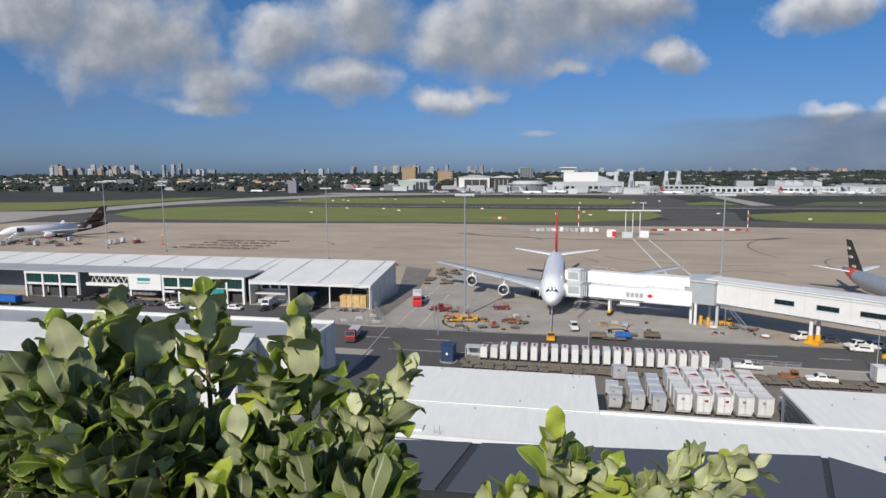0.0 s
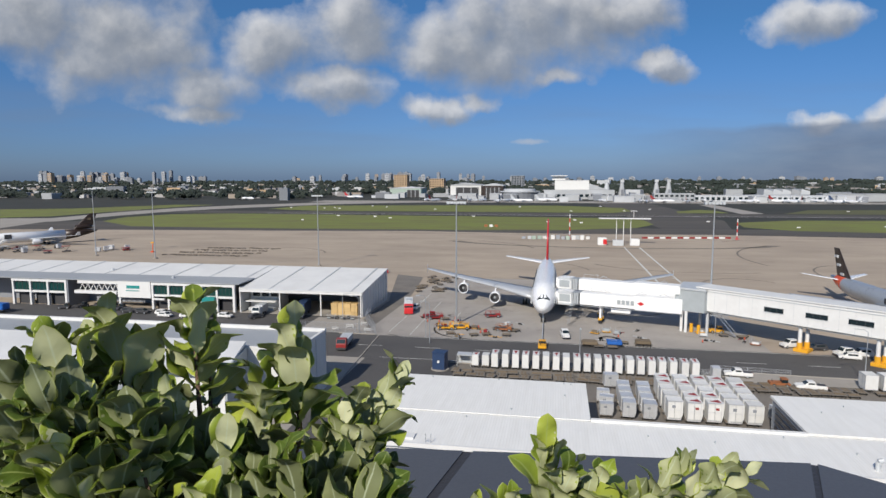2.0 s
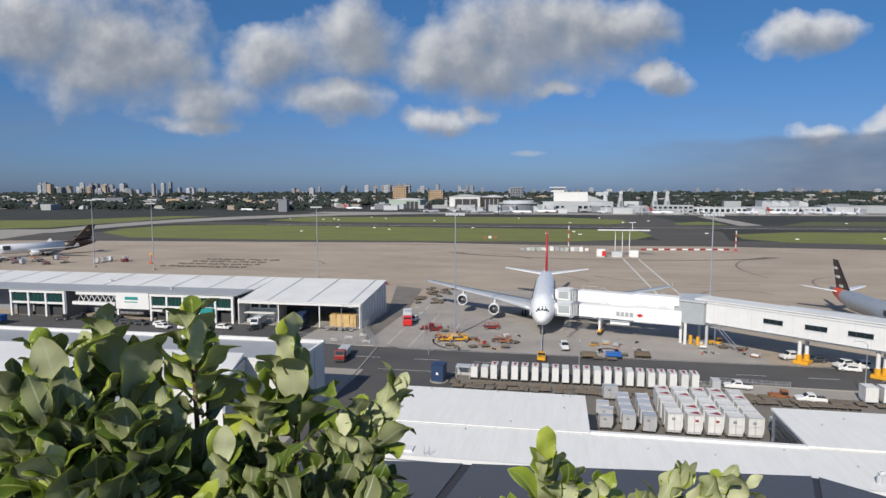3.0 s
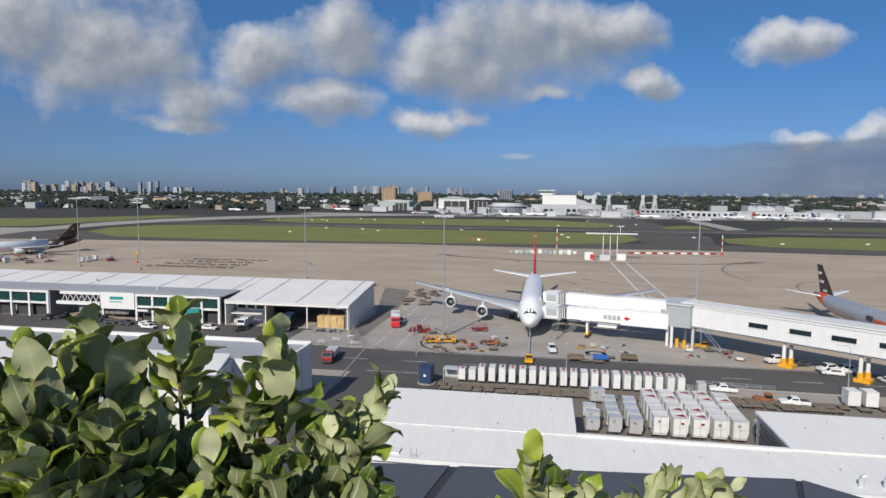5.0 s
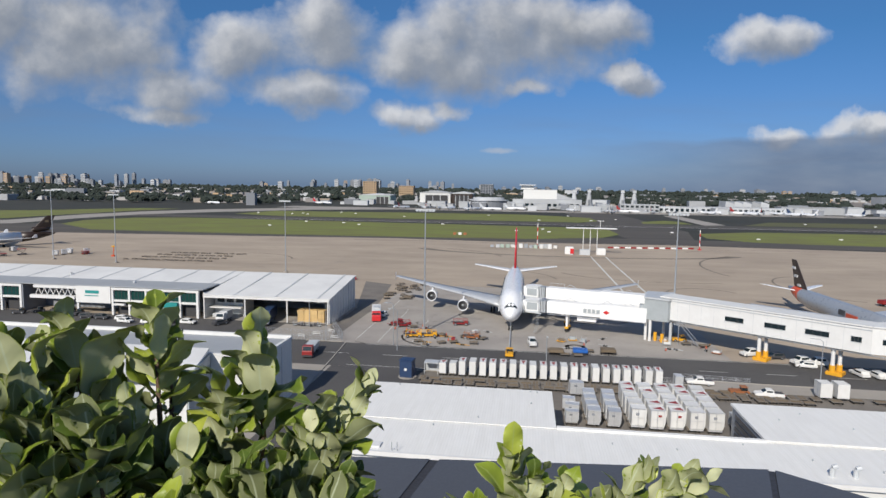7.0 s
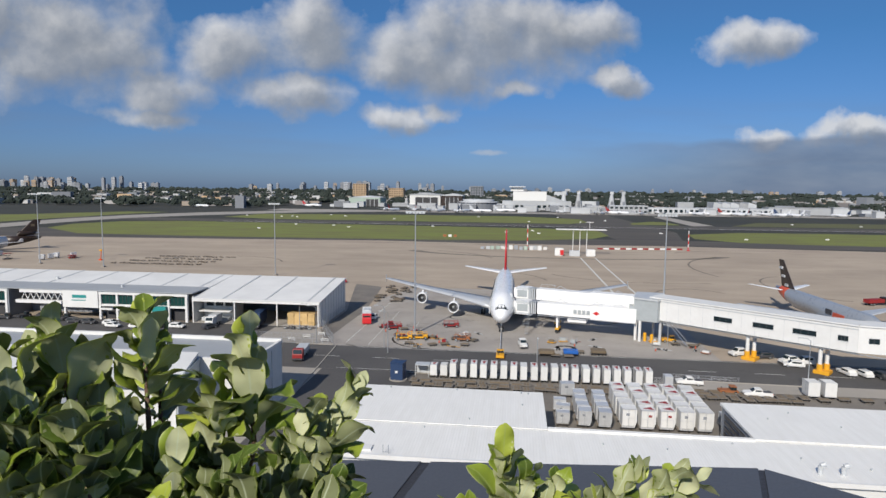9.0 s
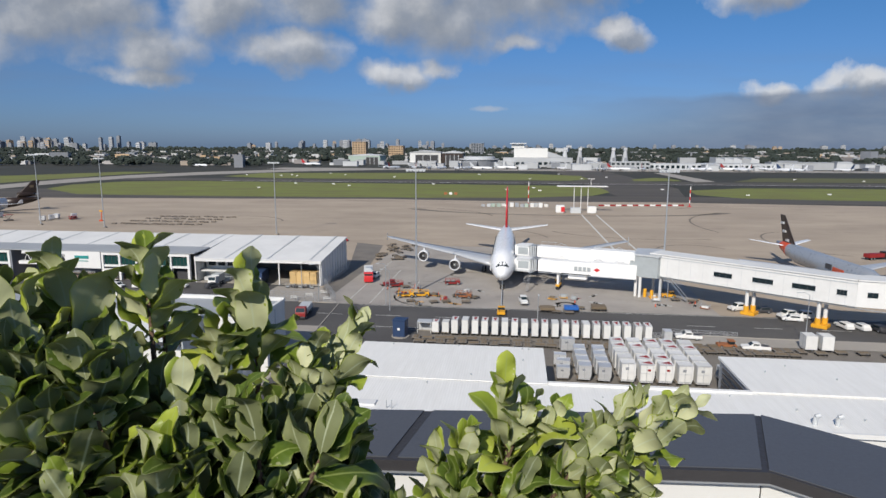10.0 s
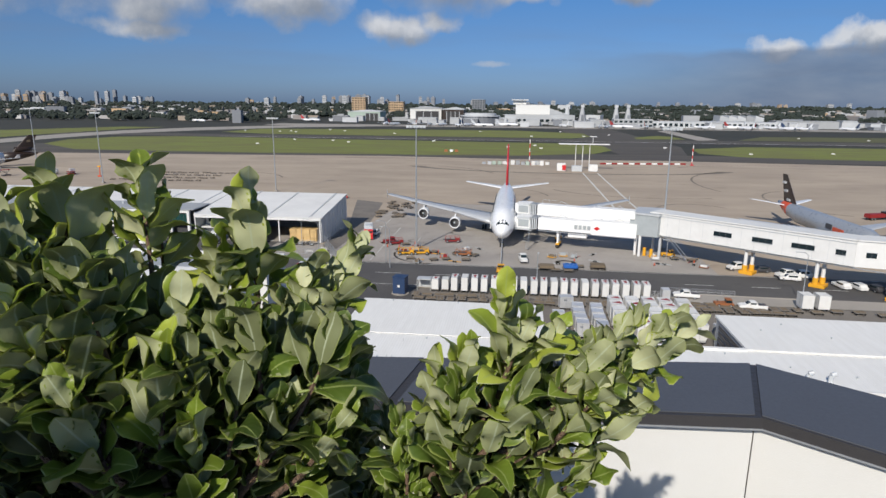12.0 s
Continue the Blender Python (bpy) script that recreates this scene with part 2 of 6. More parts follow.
def leaf_material(name, tones, rib_tone, gloss, veins):
    """Leathery leaf face: midrib, side veins, mottling, pale margin; each leaf a little different."""
    m = bpy.data.materials.new(name)
    m.use_nodes = True
    n = Nodes(m.node_tree)
    uv_node = n.put("ShaderNodeUVMap")
    uv_node.uv_map = "leaf"
    axis = n.put("ShaderNodeSeparateXYZ", {0: uv_node.outputs[0]})
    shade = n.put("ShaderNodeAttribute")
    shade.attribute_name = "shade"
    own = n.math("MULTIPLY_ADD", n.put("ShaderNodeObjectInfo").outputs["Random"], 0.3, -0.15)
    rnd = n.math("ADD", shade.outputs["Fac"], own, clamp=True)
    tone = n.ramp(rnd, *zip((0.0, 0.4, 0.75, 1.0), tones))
    mott = n.noise(n.put("ShaderNodeTexCoord").outputs["Object"], 45.0, 3.0, 0.5)
    col = n.mix(n.math("MULTIPLY", mott, 0.28), tone, tuple(c * 0.6 for c in tones[1]))
    across = n.math("ABSOLUTE", axis.outputs[0])
    rib = n.ramp(across, (0.02, 1.0), (0.10, 0.0))
    vein = n.math("SINE", n.math("MULTIPLY_ADD", across, -9.0, n.math("MULTIPLY", axis.outputs[1], 46.0)))
    col = n.mix(n.math("MULTIPLY", n.math("MULTIPLY_ADD", vein, 0.5, 0.5), veins), col, rib_tone)
    col = n.mix(n.math("MULTIPLY", rib, 0.7), col, rib_tone)
    edge = n.ramp(across, (0.88, 0.0), (0.99, 1.0))
    col = n.mix(n.math("MULTIPLY", edge, 0.45), col, (0.40, 0.46, 0.10))
    rel = n.put("ShaderNodeBump", {"Strength": 0.25, "Distance": 0.002, "Height": n.math("ADD", n.math("MULTIPLY", vein, 0.05), mott)}).outputs[0]
    p = n.put("ShaderNodeBsdfPrincipled", {"Base Color": col, "Roughness": n.math("MULTIPLY_ADD", mott, 0.25, gloss), "Normal": rel, "Specular IOR Level": 0.4})
    thin = n.put("ShaderNodeBsdfTranslucent", {"Color": n.mix(0.6, col, (0.36, 0.46, 0.03))})
    both = n.put("ShaderNodeMixShader", {0: 0.22, 1: p.outputs[0], 2: thin.outputs[0]})
    n.put("ShaderNodeOutputMaterial", {"Surface": both.outputs[0]})
    return m


def sheeting_material():
    """White profiled roof sheet: fine ribs in the relief, faint dirt along them."""
    m = bpy.data.materials.new("white_ribbed_sheet")
    m.use_nodes = True
    n = Nodes(m.node_tree)
    place = n.put("ShaderNodeTexCoord").outputs["Object"]
    x = n.put("ShaderNodeSeparateXYZ", {0: place}).outputs[0]
    rib = n.math("POWER", n.math("ABSOLUTE", n.math("SINE", n.math("MULTIPLY", x, math.pi / 0.38))), 8.0)
    dirt = n.noise(n.vec("MULTIPLY", place, (1.2, 0.12, 1)), 1.0, 5.0, 0.65)
    blot = n.noise(place, 0.25, 5.0, 0.6)
    col = n.mix(n.ramp(dirt, (0.40, 0.0), (0.75, 0.55)), (0.76, 0.755, 0.725), (0.64, 0.63, 0.59))
    col = n.mix(n.ramp(blot, (0.45, 0.0), (0.75, 0.4)), col, (0.68, 0.675, 0.65))
    col = n.mix(n.math("MULTIPLY", rib, 0.10), col, (0.50, 0.50, 0.50))
    rel = n.put("ShaderNodeBump", {"Strength": 0.35, "Distance": 0.03, "Height": rib}).outputs[0]
    p = n.put("ShaderNodeBsdfPrincipled", {"Base Color": col, "Roughness": 0.5, "Normal": rel})
    n.put("ShaderNodeOutputMaterial", {"Surface": p.outputs[0]})
    return m


def suburb_material():
    """Far roofs and walls, each block its own pale or dull tone."""
    m = bpy.data.materials.new("distant_walls_and_roofs")
    m.use_nodes = True
    n = Nodes(m.node_tree)
    isle = n.put("ShaderNodeNewGeometry").outputs["Random Per Island"]
    col = n.ramp(isle, (0.0, (0.13, 0.12, 0.12)), (0.35, (0.27, 0.26, 0.26)), (0.6, (0.36, 0.29, 0.22)), (0.8, (0.50, 0.51, 0.52)), (1.0, (0.62, 0.62, 0.61)))
    grain = n.noise(n.put("ShaderNodeTexCoord").outputs["Object"], 0.25, 3.0)
    p = n.put("ShaderNodeBsdfPrincipled", {"Base Color": n.mix(n.math("MULTIPLY", grain, 0.5), col, (0.12, 0.12, 0.13)), "Roughness": 0.8})
    n.put("ShaderNodeOutputMaterial", {"Surface": p.outputs[0]})
    return m


M["sheeting"] = sheeting_material()
M["suburb"] = suburb_material()
# first tone is near black, for leaves drawn as shaded inside the bush
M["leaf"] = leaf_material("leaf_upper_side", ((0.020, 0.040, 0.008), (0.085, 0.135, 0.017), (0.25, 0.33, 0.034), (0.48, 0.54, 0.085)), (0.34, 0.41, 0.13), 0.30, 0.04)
M["leafback"] = leaf_material("leaf_felted_underside", ((0.05, 0.066, 0.03), (0.27, 0.30, 0.14), (0.48, 0.505, 0.28), (0.62, 0.635, 0.40)), (0.50, 0.56, 0.38), 0.55, 0.0)

# ---- building helpers ----
GRID = pose(0, 0, 0, 0, 0, -11.24)  # the airfield's own axes: u along the terminal, v away from the hotel


def at(u, v, z=0.0, turn=0.0):
    return GRID @ pose(u, v, z, 0, 0, turn)


def thing(name, label, category, m, group="", kind=""):
    ob = new(name)
    ob.matrix_world = m
    return tagged(ob, label, category, group, kind)


def mesh_of(name, bm, mat, smooth=False):
    me = bpy.data.meshes.new(name)
    bm.normal_update()
    bm.to_mesh(me)
    bm.free()
    me.materials.append(mat)
    if smooth:
        for p in me.polygons:
            p.use_smooth = True
    return me


def part(name, bm, mat, parent, label="", smooth=False):
    ob = new(name, mesh_of(name, bm, mat, smooth))
    ob.parent = parent
    return tagged(ob, label)


def solo(name, bm, mat, m, label, category, group="", kind="", smooth=False):
    ob = new(name, mesh_of(name, bm, mat, smooth))
    ob.matrix_world = m
    return tagged(ob, label, category, group, kind)


def box(x0, x1, y0, y1, z0, z1, bm=None, bevel=0.0):
    bm = bm or bmesh.new()
    got = bmesh.ops.create_cube(bm, size=1.0, matrix=Matrix.Translation(((x0 + x1) / 2, (y0 + y1) / 2, (z0 + z1) / 2)) @ Matrix.Diagonal((x1 - x0, y1 - y0, z1 - z0, 1)))
    if bevel:
        edges = list({e for v in got["verts"] for e in v.link_edges})
        bmesh.ops.bevel(bm, geom=edges, offset=bevel, segments=2, affect="EDGES")
    return bm


def prism(points, z0, z1, bm=None):
    """An upright block over a polygon, given anticlockwise."""
    bm = bm or bmesh.new()
    low = [bm.verts.new((x, y, z0)) for x, y in points]
    top = [bm.verts.new((x, y, z1)) for x, y in points]
    bm.faces.new(top)
    bm.faces.new(low[::-1])
    k = len(points)
    for i in range(k):
        bm.faces.new((low[i], low[(i + 1) % k], top[(i + 1) % k], top[i]))
    return bm


def sideways(profile, x0, x1, bm=None):
    """A block whose outline in (y, z) runs from x0 to x1."""
    bm = bm or bmesh.new()
    a = [bm.verts.new((x0, y, z)) for y, z in profile]
    b = [bm.verts.new((x1, y, z)) for y, z in profile]
    bm.faces.new(a)
    bm.faces.new(b[::-1])
    k = len(profile)
    for i in range(k):
        bm.faces.new((a[(i + 1) % k], a[i], b[i], b[(i + 1) % k]))
    bmesh.ops.recalc_face_normals(bm, faces=bm.faces[:])
    return bm


def rod(p, q, r0, r1=None, seg=8, bm=None):
    bm = bm or bmesh.new()
    p, q = Vector(p), Vector(q)
    d = q - p
    m = Matrix.Translation((p + q) / 2) @ d.to_track_quat("Z", "Y").to_matrix().to_4x4()
    bmesh.ops.create_cone(bm, cap_ends=True, segments=seg, radius1=r0, radius2=r0 if r1 is None else r1, depth=d.length, matrix=m)
    return bm


def loft(rings, bm=None, close=True):
    """Skins a row of rings of equal count."""
    bm = bm or bmesh.new()
    rows = [[bm.verts.new(p) for p in ring] for ring in rings]
    k = len(rows[0])
    for a, b in zip(rows, rows[1:]):
        for i in range(k):
            bm.faces.new((a[i], a[(i + 1) % k], b[(i + 1) % k], b[i]))
    if close:
        bm.faces.new(rows[0][::-1])
        bm.faces.new(rows[-1])
    bmesh.ops.recalc_face_normals(bm, faces=bm.faces[:])
    return bm


def tube(stations, seg=24, bm=None):
    """A body along y: stations of (y, centre z, half width, half height)."""
    return loft([[(w * math.cos(2 * math.pi * i / seg), y, z + h * math.sin(2 * math.pi * i / seg)) for i in range(seg)] for y, z, w, h in stations], bm)


def blade(root, tip, thick=0.11, upright=False):
    """A wing from root to tip, each (x, y, z, chord): leading edge and chord along y."""
    shape = [(0, 0), (0.06, 0.42), (0.3, 0.55), (0.65, 0.32), (1, 0.02), (0.65, -0.2), (0.3, -0.38), (0.06, -0.3)]
    rings = []
    for x, y, z, c in (root, tip):
        rings.append([(x + h * c * thick, y + s * c, z) if upright else (x, y + s * c, z + h * c * thick) for s, h in shape])
    return loft(rings)


def disc(r, y, seg=20, bm=None):
    bm = bm or bmesh.new()
    bmesh.ops.create_circle(bm, cap_ends=True, segments=seg, radius=r, matrix=Matrix.Translation((0, y, 0)) @ Matrix.Rotation(math.pi / 2, 4, "X"))
    return bm

# ---- ground ----
def sheet(name, points, z, mat, label, category, m=GRID):
    bm = bmesh.new()
    bm.faces.new([bm.verts.new((x, y, z)) for x, y in points])
    return solo(name, bm, M[mat], m, label, category, kind="structure")


def rect(u0, u1, v0, v1):
    return [(u0, v0), (u1, v0), (u1, v1), (u0, v1)]


sheet("ground", rect(-4800, 4800, -4800, 4800), -0.06, "scrub", "dark scrubby ground reaching the far suburbs", "ground")
sheet("apron", [(-430, 120), (260, 120), (260, 440), (100, 452), (40, 446), (-30, 446), (-100, 452), (-200, 440), (-430, 420)], -0.03, "concrete", "wide tan concrete aircraft apron with tyre stains", "apron")
sheet("taxiway", [(-700, 420), (-430, 420), (-200, 440), (-100, 452), (40, 446), (100, 452), (700, 440), (700, 505), (-700, 500)], -0.045, "tarmac", "dark asphalt taxiway along the apron edge", "taxiway")
sheet("grass_field", [(-422, 515), (-351, 461), (-223, 458), (-94, 466), (0, 474), (61, 505), (80, 545), (79, 600), (60, 628), (-125, 640), (-283, 652), (-377, 652), (-425, 630), (-442, 572)], 0.0, "grass", "broad strip of mown green airfield grass", "grass")
sheet("grass_field.001", [(146, 525), (172, 495), (229, 485), (700, 480), (700, 610), (282, 622), (210, 614), (153, 577)], 0.0, "grass", "mown green airfield grass beyond the apron", "grass")
sheet("grass_field.002", [(-374, 759), (-298, 725), (60, 722), (86, 760), (85, 845), (-2, 905), (-178, 894), (-362, 861)], 0.0, "grass", "second strip of mown grass between runways", "grass")
sheet("grass_field.003", [(132, 725), (188, 733), (186, 790), (172, 808), (137, 765)], 0.0, "grass", "patch of mown grass between taxiways", "grass")
sheet("grass_field.004", [(-900, 560), (-640, 545), (-575, 539), (-531, 572), (-535, 673), (-530, 793), (-513, 869), (-577, 864), (-644, 734), (-760, 680), (-900, 700)], 0.0, "grass", "patch of mown grass near the far taxiway", "grass")
sheet("grass_field.005", [(240, 725), (700, 725), (700, 840), (373, 826), (298, 815)], 0.0, "drygrass", "dry olive grass beside the far runway", "grass")
sheet("runway", rect(-1500, 1500, 662, 712), -0.03, "tarmac", "long dark asphalt runway with worn paint", "runway")
sheet("runway_stripe", rect(-330, 700, 665.5, 667.5), -0.01, "line", "pale painted edge line of a runway", "runway marking")
sheet("taxiway.001", [(-900, 470), (-560, 440), (-438, 405), (-462, 500), (-468, 589), (-463, 693), (-421, 786), (-332, 924), (-204, 1010), (-120, 1040), (-130, 1080), (-220, 1090), (-364, 1010), (-467, 873), (-509, 762), (-517, 650), (-507, 547), (-620, 520), (-900, 545)], -0.025, "slab", "pale concrete taxiway curving across the grass", "taxiway")
sheet("taxiway.004", [(196, 716), (222, 728), (223, 962), (203, 961)], -0.022, "slab", "pale concrete taxiway running to the far terminals", "taxiway")
sheet("taxiway.005", [(-470, 500), (-422, 520), (-352, 458), (-382, 425), (-440, 415)], -0.018, "tarmac", "dark asphalt wedge at the taxiway corner", "taxiway")
sheet("taxiway.002", [(80, 500), (128, 488), (150, 600), (140, 1000), (60, 1000), (70, 640)], -0.035, "tarmac", "dark asphalt taxiway crossing between grass fields", "taxiway")
sheet("stand", [(-48, 146.5), (48, 146.5), (48, 205), (28, 236), (-22, 240), (-40, 236), (-46, 215), (-47, 190)], -0.012, "stand", "oil-stained grey concrete aircraft stand", "stand")
sheet("taxiway.003", rect(-420, 700, 1005, 1080), -0.04, "slab", "pale concrete apron of the distant terminals", "apron")
sheet("road", rect(-300, 260, 127, 146.5), 0.0, "asphalt", "dark asphalt airside service road", "road")
sheet("yard", [(-300, 60), (-20, 60), (-20, 127), (-300, 127)], -0.01, "asphalt", "dark asphalt yard round the freight buildings", "yard")
sheet("yard.004", rect(-54, -41.0, 60, 146.3), -0.004, "slab", "pale worn concrete strip beside the store building", "yard")
sheet("yard.001", [(-53, 146.5), (-48, 146.5), (-47, 190), (-49, 212), (-52, 238), (-64, 244), (-53, 190)], -0.005, "worn", "dark stained lane beside the freight shed", "lane")
sheet("yard.003", rect(-300, -54, 146.5, 166), -0.008, "asphalt", "dark asphalt forecourt of the freight shed", "yard")
sheet("yard.002", rect(-20, 140, 60, 127), -0.015, "worn", "dark oily concrete yard of the container store", "yard")
for i, (u, v0, v1) in enumerate(((-42.0, 150, 205), (-36.0, 148, 190), (-27.5, 150, 176))):
    sheet("lane_line", rect(u, u + 0.16, v0, v1), 0.012, "line", "worn white painted lane line", "road marking")
for i in range(14):
    sheet("lane_line", rect(-60 + i * 14, -54 + i * 14, 137.0, 137.2), 0.012, "line", "worn white dashed centre line", "road marking")
for v in (128.0, 145.8):
    sheet("lane_line", rect(-38, 200, v, v + 0.18), 0.012, "line", "thin white edge line of the service road", "road marking")
for u in (37.3, 45.6):
    sheet("stand_line", rect(u, u + .8, 225, 362), 0.0, "line", "long white painted guide line on the apron", "apron marking")


def arc_mark(u, v, r, a0, a1, w, squash=1.0, mat="rubber", name="tyre_mark", label="dark curved tyre mark on concrete", cat="tyre mark"):
    bm = bmesh.new()
    k = 18
    ring = []
    for i in range(k + 1):
        a = radians(a0 + (a1 - a0) * i / k)
        ring.append([bm.verts.new((u + q * math.cos(a), v + q * squash * math.sin(a), -0.012)) for q in (r, r + w)])
    for a, b in zip(ring, ring[1:]):
        bm.faces.new((a[0], a[1], b[1], b[0]))
    bmesh.ops.recalc_face_normals(bm, faces=bm.faces[:])
    solo(name, bm, M[mat], GRID, label, cat, kind="structure")


for a in ((68, 232, 16, 40, 330, .7, 1.4), (-20, 262, 34, 10, 80, .8, 1), (125, 268, 20, 100, 260, .7, 1.6), (-70, 330, 60, 20, 70, 1.2, 1), (30, 390, 90, 190, 350, 9, .35), (150, 320, 60, 120, 200, 1, 1.2)):
    arc_mark(*a)


arc_mark(-21, 157, 10, 180, 275, .45, 1.0, "line", "painted_curve", "pale painted curve at the edge of the stand", "apron marking")
arc_mark(-44, 139, 9, 10, 75, .35, 1.0, "line", "painted_curve", "pale painted curve at the lane mouth", "apron marking")
arc_mark(13, 153, 1.6, 0, 360, 1.0, .8, "dullred", "painted_ring", "dull red painted ring on the stand", "apron marking")
for a in ((-12, 185, 7, 0, 300, .4, .6), (-25, 172, 5, 30, 280, .4, .5), (20, 190, 12, 200, 340, .6, .8), (-150, 300, 30, 20, 100, 1, 1), (60, 300, 45, 200, 300, 1.2, .7), (-60, 400, 120, 60, 120, 5, .3), (170, 380, 80, 80, 150, 1.5, .6)):
    arc_mark(*a)


# ---- freight shed ----
def freight_shed():
    s = thing("freight_shed", "long white freight shed with open truck docks, pale metal roof", "shed", at(-54, 165))
    # main roof: low towards the road, high at the back
    for name, u0, u1, mat in (("roof", -37, 0.6, "roof"),):
        part(name, sideways([(-0.8, 7.0), (-0.8, 7.25), (26, 10.25), (26, 10.0)], u0, u1), M[mat], s)
    part("roof", sideways([(9.0, 8.3), (9.0, 8.6), (26, 10.3), (26, 10.0)], -230, -37.05), M["roof"], s)
    part("roof", sideways([(-0.6, 8.35), (-0.6, 8.6), (8.95, 8.9), (8.95, 8.5)], -230, -37.05), M["greyroof"], s, "flat grey roof strip over the offices")
    for i in range(16):
        u = -3 - i * 12.4
        part("roof_seam", sideways([(9.1 if u < -37 else -0.7, 8.62 if u < -37 else 7.27), (26, 10.32), (26, 10.40), (9.1 if u < -37 else -0.7, 8.70 if u < -37 else 7.35)], u - 0.25, u + 0.25), M["pale"], s)
    part("wall", box(0.0, 0.3, 0, 26, 0, 7.0), M["cream"], s)
    part("wall", sideways([(0, 7.0), (26, 7.0), (26, 10.0)], 0.0, 0.3), M["cream"], s)
    part("wall", box(-230, 0.3, 25.7, 26, 0, 10.0), M["cream"], s)
    part("wall", box(-37.3, -37, 0, 25.6, 0, 7.6), M["cream"], s)
    # back wall in a darker grey, painting in the dock interior's shade
    part("wall", box(-37, -0.05, 20, 20.3, 0, 7.0), M["fargrey"], s)
    part("floor", box(-37, 0, 0, 20, 0.0, 0.12), M["slab"], s)
    for i in range(9):
        part("wall_rib", box(0.31, 0.42, 2.2 + i * 2.7, 2.35 + i * 2.7, 0, 7.2 + i * 0.3), M["pale"], s)
    for u in (-0.1, -12.0, -24.5):
        part("post", box(u - 0.15, u + 0.15, -0.5, -0.2, 0, 7.0), M["white"], s)
    part("beam", box(-37, 0.3, -0.7, -0.35, 6.35, 6.98), M["white"], s)
    # dock office under the roof
    part("dock_office", box(-36.5, -27.5, 5, 12, 0, 6.0), M["cream"], s)
    for i in range(3):
        part("window", box(-35.6 + i * 2.9, -33.4 + i * 2.9, 4.93, 5.02, 4.1, 5.3), M["glass"], s)
    part("dock_canopy", box(-36.8, -27, 2.0, 5, 2.9, 3.2), M["white"], s)
    part("dock_counter", box(-36.0, -28, 2.6, 4.6, 0.1, 1.1), M["pale"], s)
    # office front: bays with green glass above, near-black panels for shaded openings below
    def bay(u, width, glass="greenglass"):
        part("window", box(u + 0.35, u + width - 0.35, 0.35, 0.45, 4.6, 7.4), M[glass], s)
        for k in range(1, 4):
            x = u + 0.35 + (width - 0.7) * k / 4
            part("mullion", box(x - 0.04, x + 0.04, 0.27, 0.36, 4.6, 7.4), M["dark"], s)
        part("sill", box(u + 0.2, u + width - 0.2, -0.1, 0.4, 3.95, 4.55), M["white"], s)
        part("pillar", box(u - 0.3, u + 0.32, -0.25, 0.5, 0, 7.4), M["white"], s)
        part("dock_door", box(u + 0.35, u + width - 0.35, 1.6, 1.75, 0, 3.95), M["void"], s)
    for i in range(5):
        bay(-65.6 + i * 5.28, 5.28)
    for i in range(3):
        bay(-114.6 + i * 6.3, 6.3)
    for i in range(4):
        bay(-160.0 + i * 5.75, 5.75)
    part("pillar", box(-39.4, -38.7, -0.25, 0.5, 0, 7.4), M["white"], s)
    part("pillar", box(-95.9, -95.2, -0.25, 0.5, 0, 7.4), M["white"], s)
    part("fascia", box(-65.9, -38.6, -0.3, 0.5, 7.42, 8.34), M["white"], s)
    part("fascia", box(-115, -95.1, -0.3, 0.5, 7.42, 8.34), M["white"], s)
    part("fascia", box(-165, -136.5, -0.3, 0.5, 7.42, 8.34), M["white"], s)
    part("wall", box(-95.0, -94.6, -0.2, 8.5, 0, 8.3), M["fargrey"], s)
    part("wall", box(-230, -37.4, 8.6, 8.9, 0, 8.4), M["fargrey"], s)
    # truss gate and sign wall
    part("lintel", box(-91.0, -76.5, -0.4, 0.4, 7.3, 8.34), M["white"], s)
    part("lintel", box(-91.8, -77.2, -1.0, 0.4, 4.3, 5.2), M["white"], s)
    for i in range(7):
        x = -90.6 + i * 1.92
        rb = rod((x, 0, 5.2), (x + 0.97, 0, 7.3), 0.12, seg=6)
        rod((x + 0.97, 0, 7.3), (x + 1.95, 0, 5.2), 0.12, seg=6, bm=rb)
        part("truss_web", rb, M["white"], s)
    part("sign_wall", box(-77.1, -66.0, -0.55, 0.3, 3.4, 8.4), M["white"], s)
    part("sign", box(-74.0, -69.6, -0.62, -0.56, 6.2, 7.1), M["teal"], s, "plain dark teal lettering bar")
    part("sign", box(-74.2, -69.8, -0.62, -0.56, 5.4, 5.65), M["teal"], s, "plain teal bar")
    part("pillar", box(-77.0, -76.4, -0.3, 0.3, 0, 3.4), M["white"], s)
    part("awning", box(-49.6, -44.8, -1.2, -0.3, 3.0, 4.5), M["teal"], s, "teal awning over a dock")
    for i in range(4):
        part("awning", box(-64.9 + i * 5.28, -61.4 + i * 5.28, -0.9, -0.3, 3.0, 3.5), M["white"], s)
    part("roof_vent", rod((-90, 14, 9.1), (-90, 14, 9.9), 0.5, seg=10), M["pale"], s)
    part("roof_vent", rod((-62, 5, 8.7), (-62, 5, 9.4), 0.4, seg=10), M["pale"], s)
    return s


freight_shed()


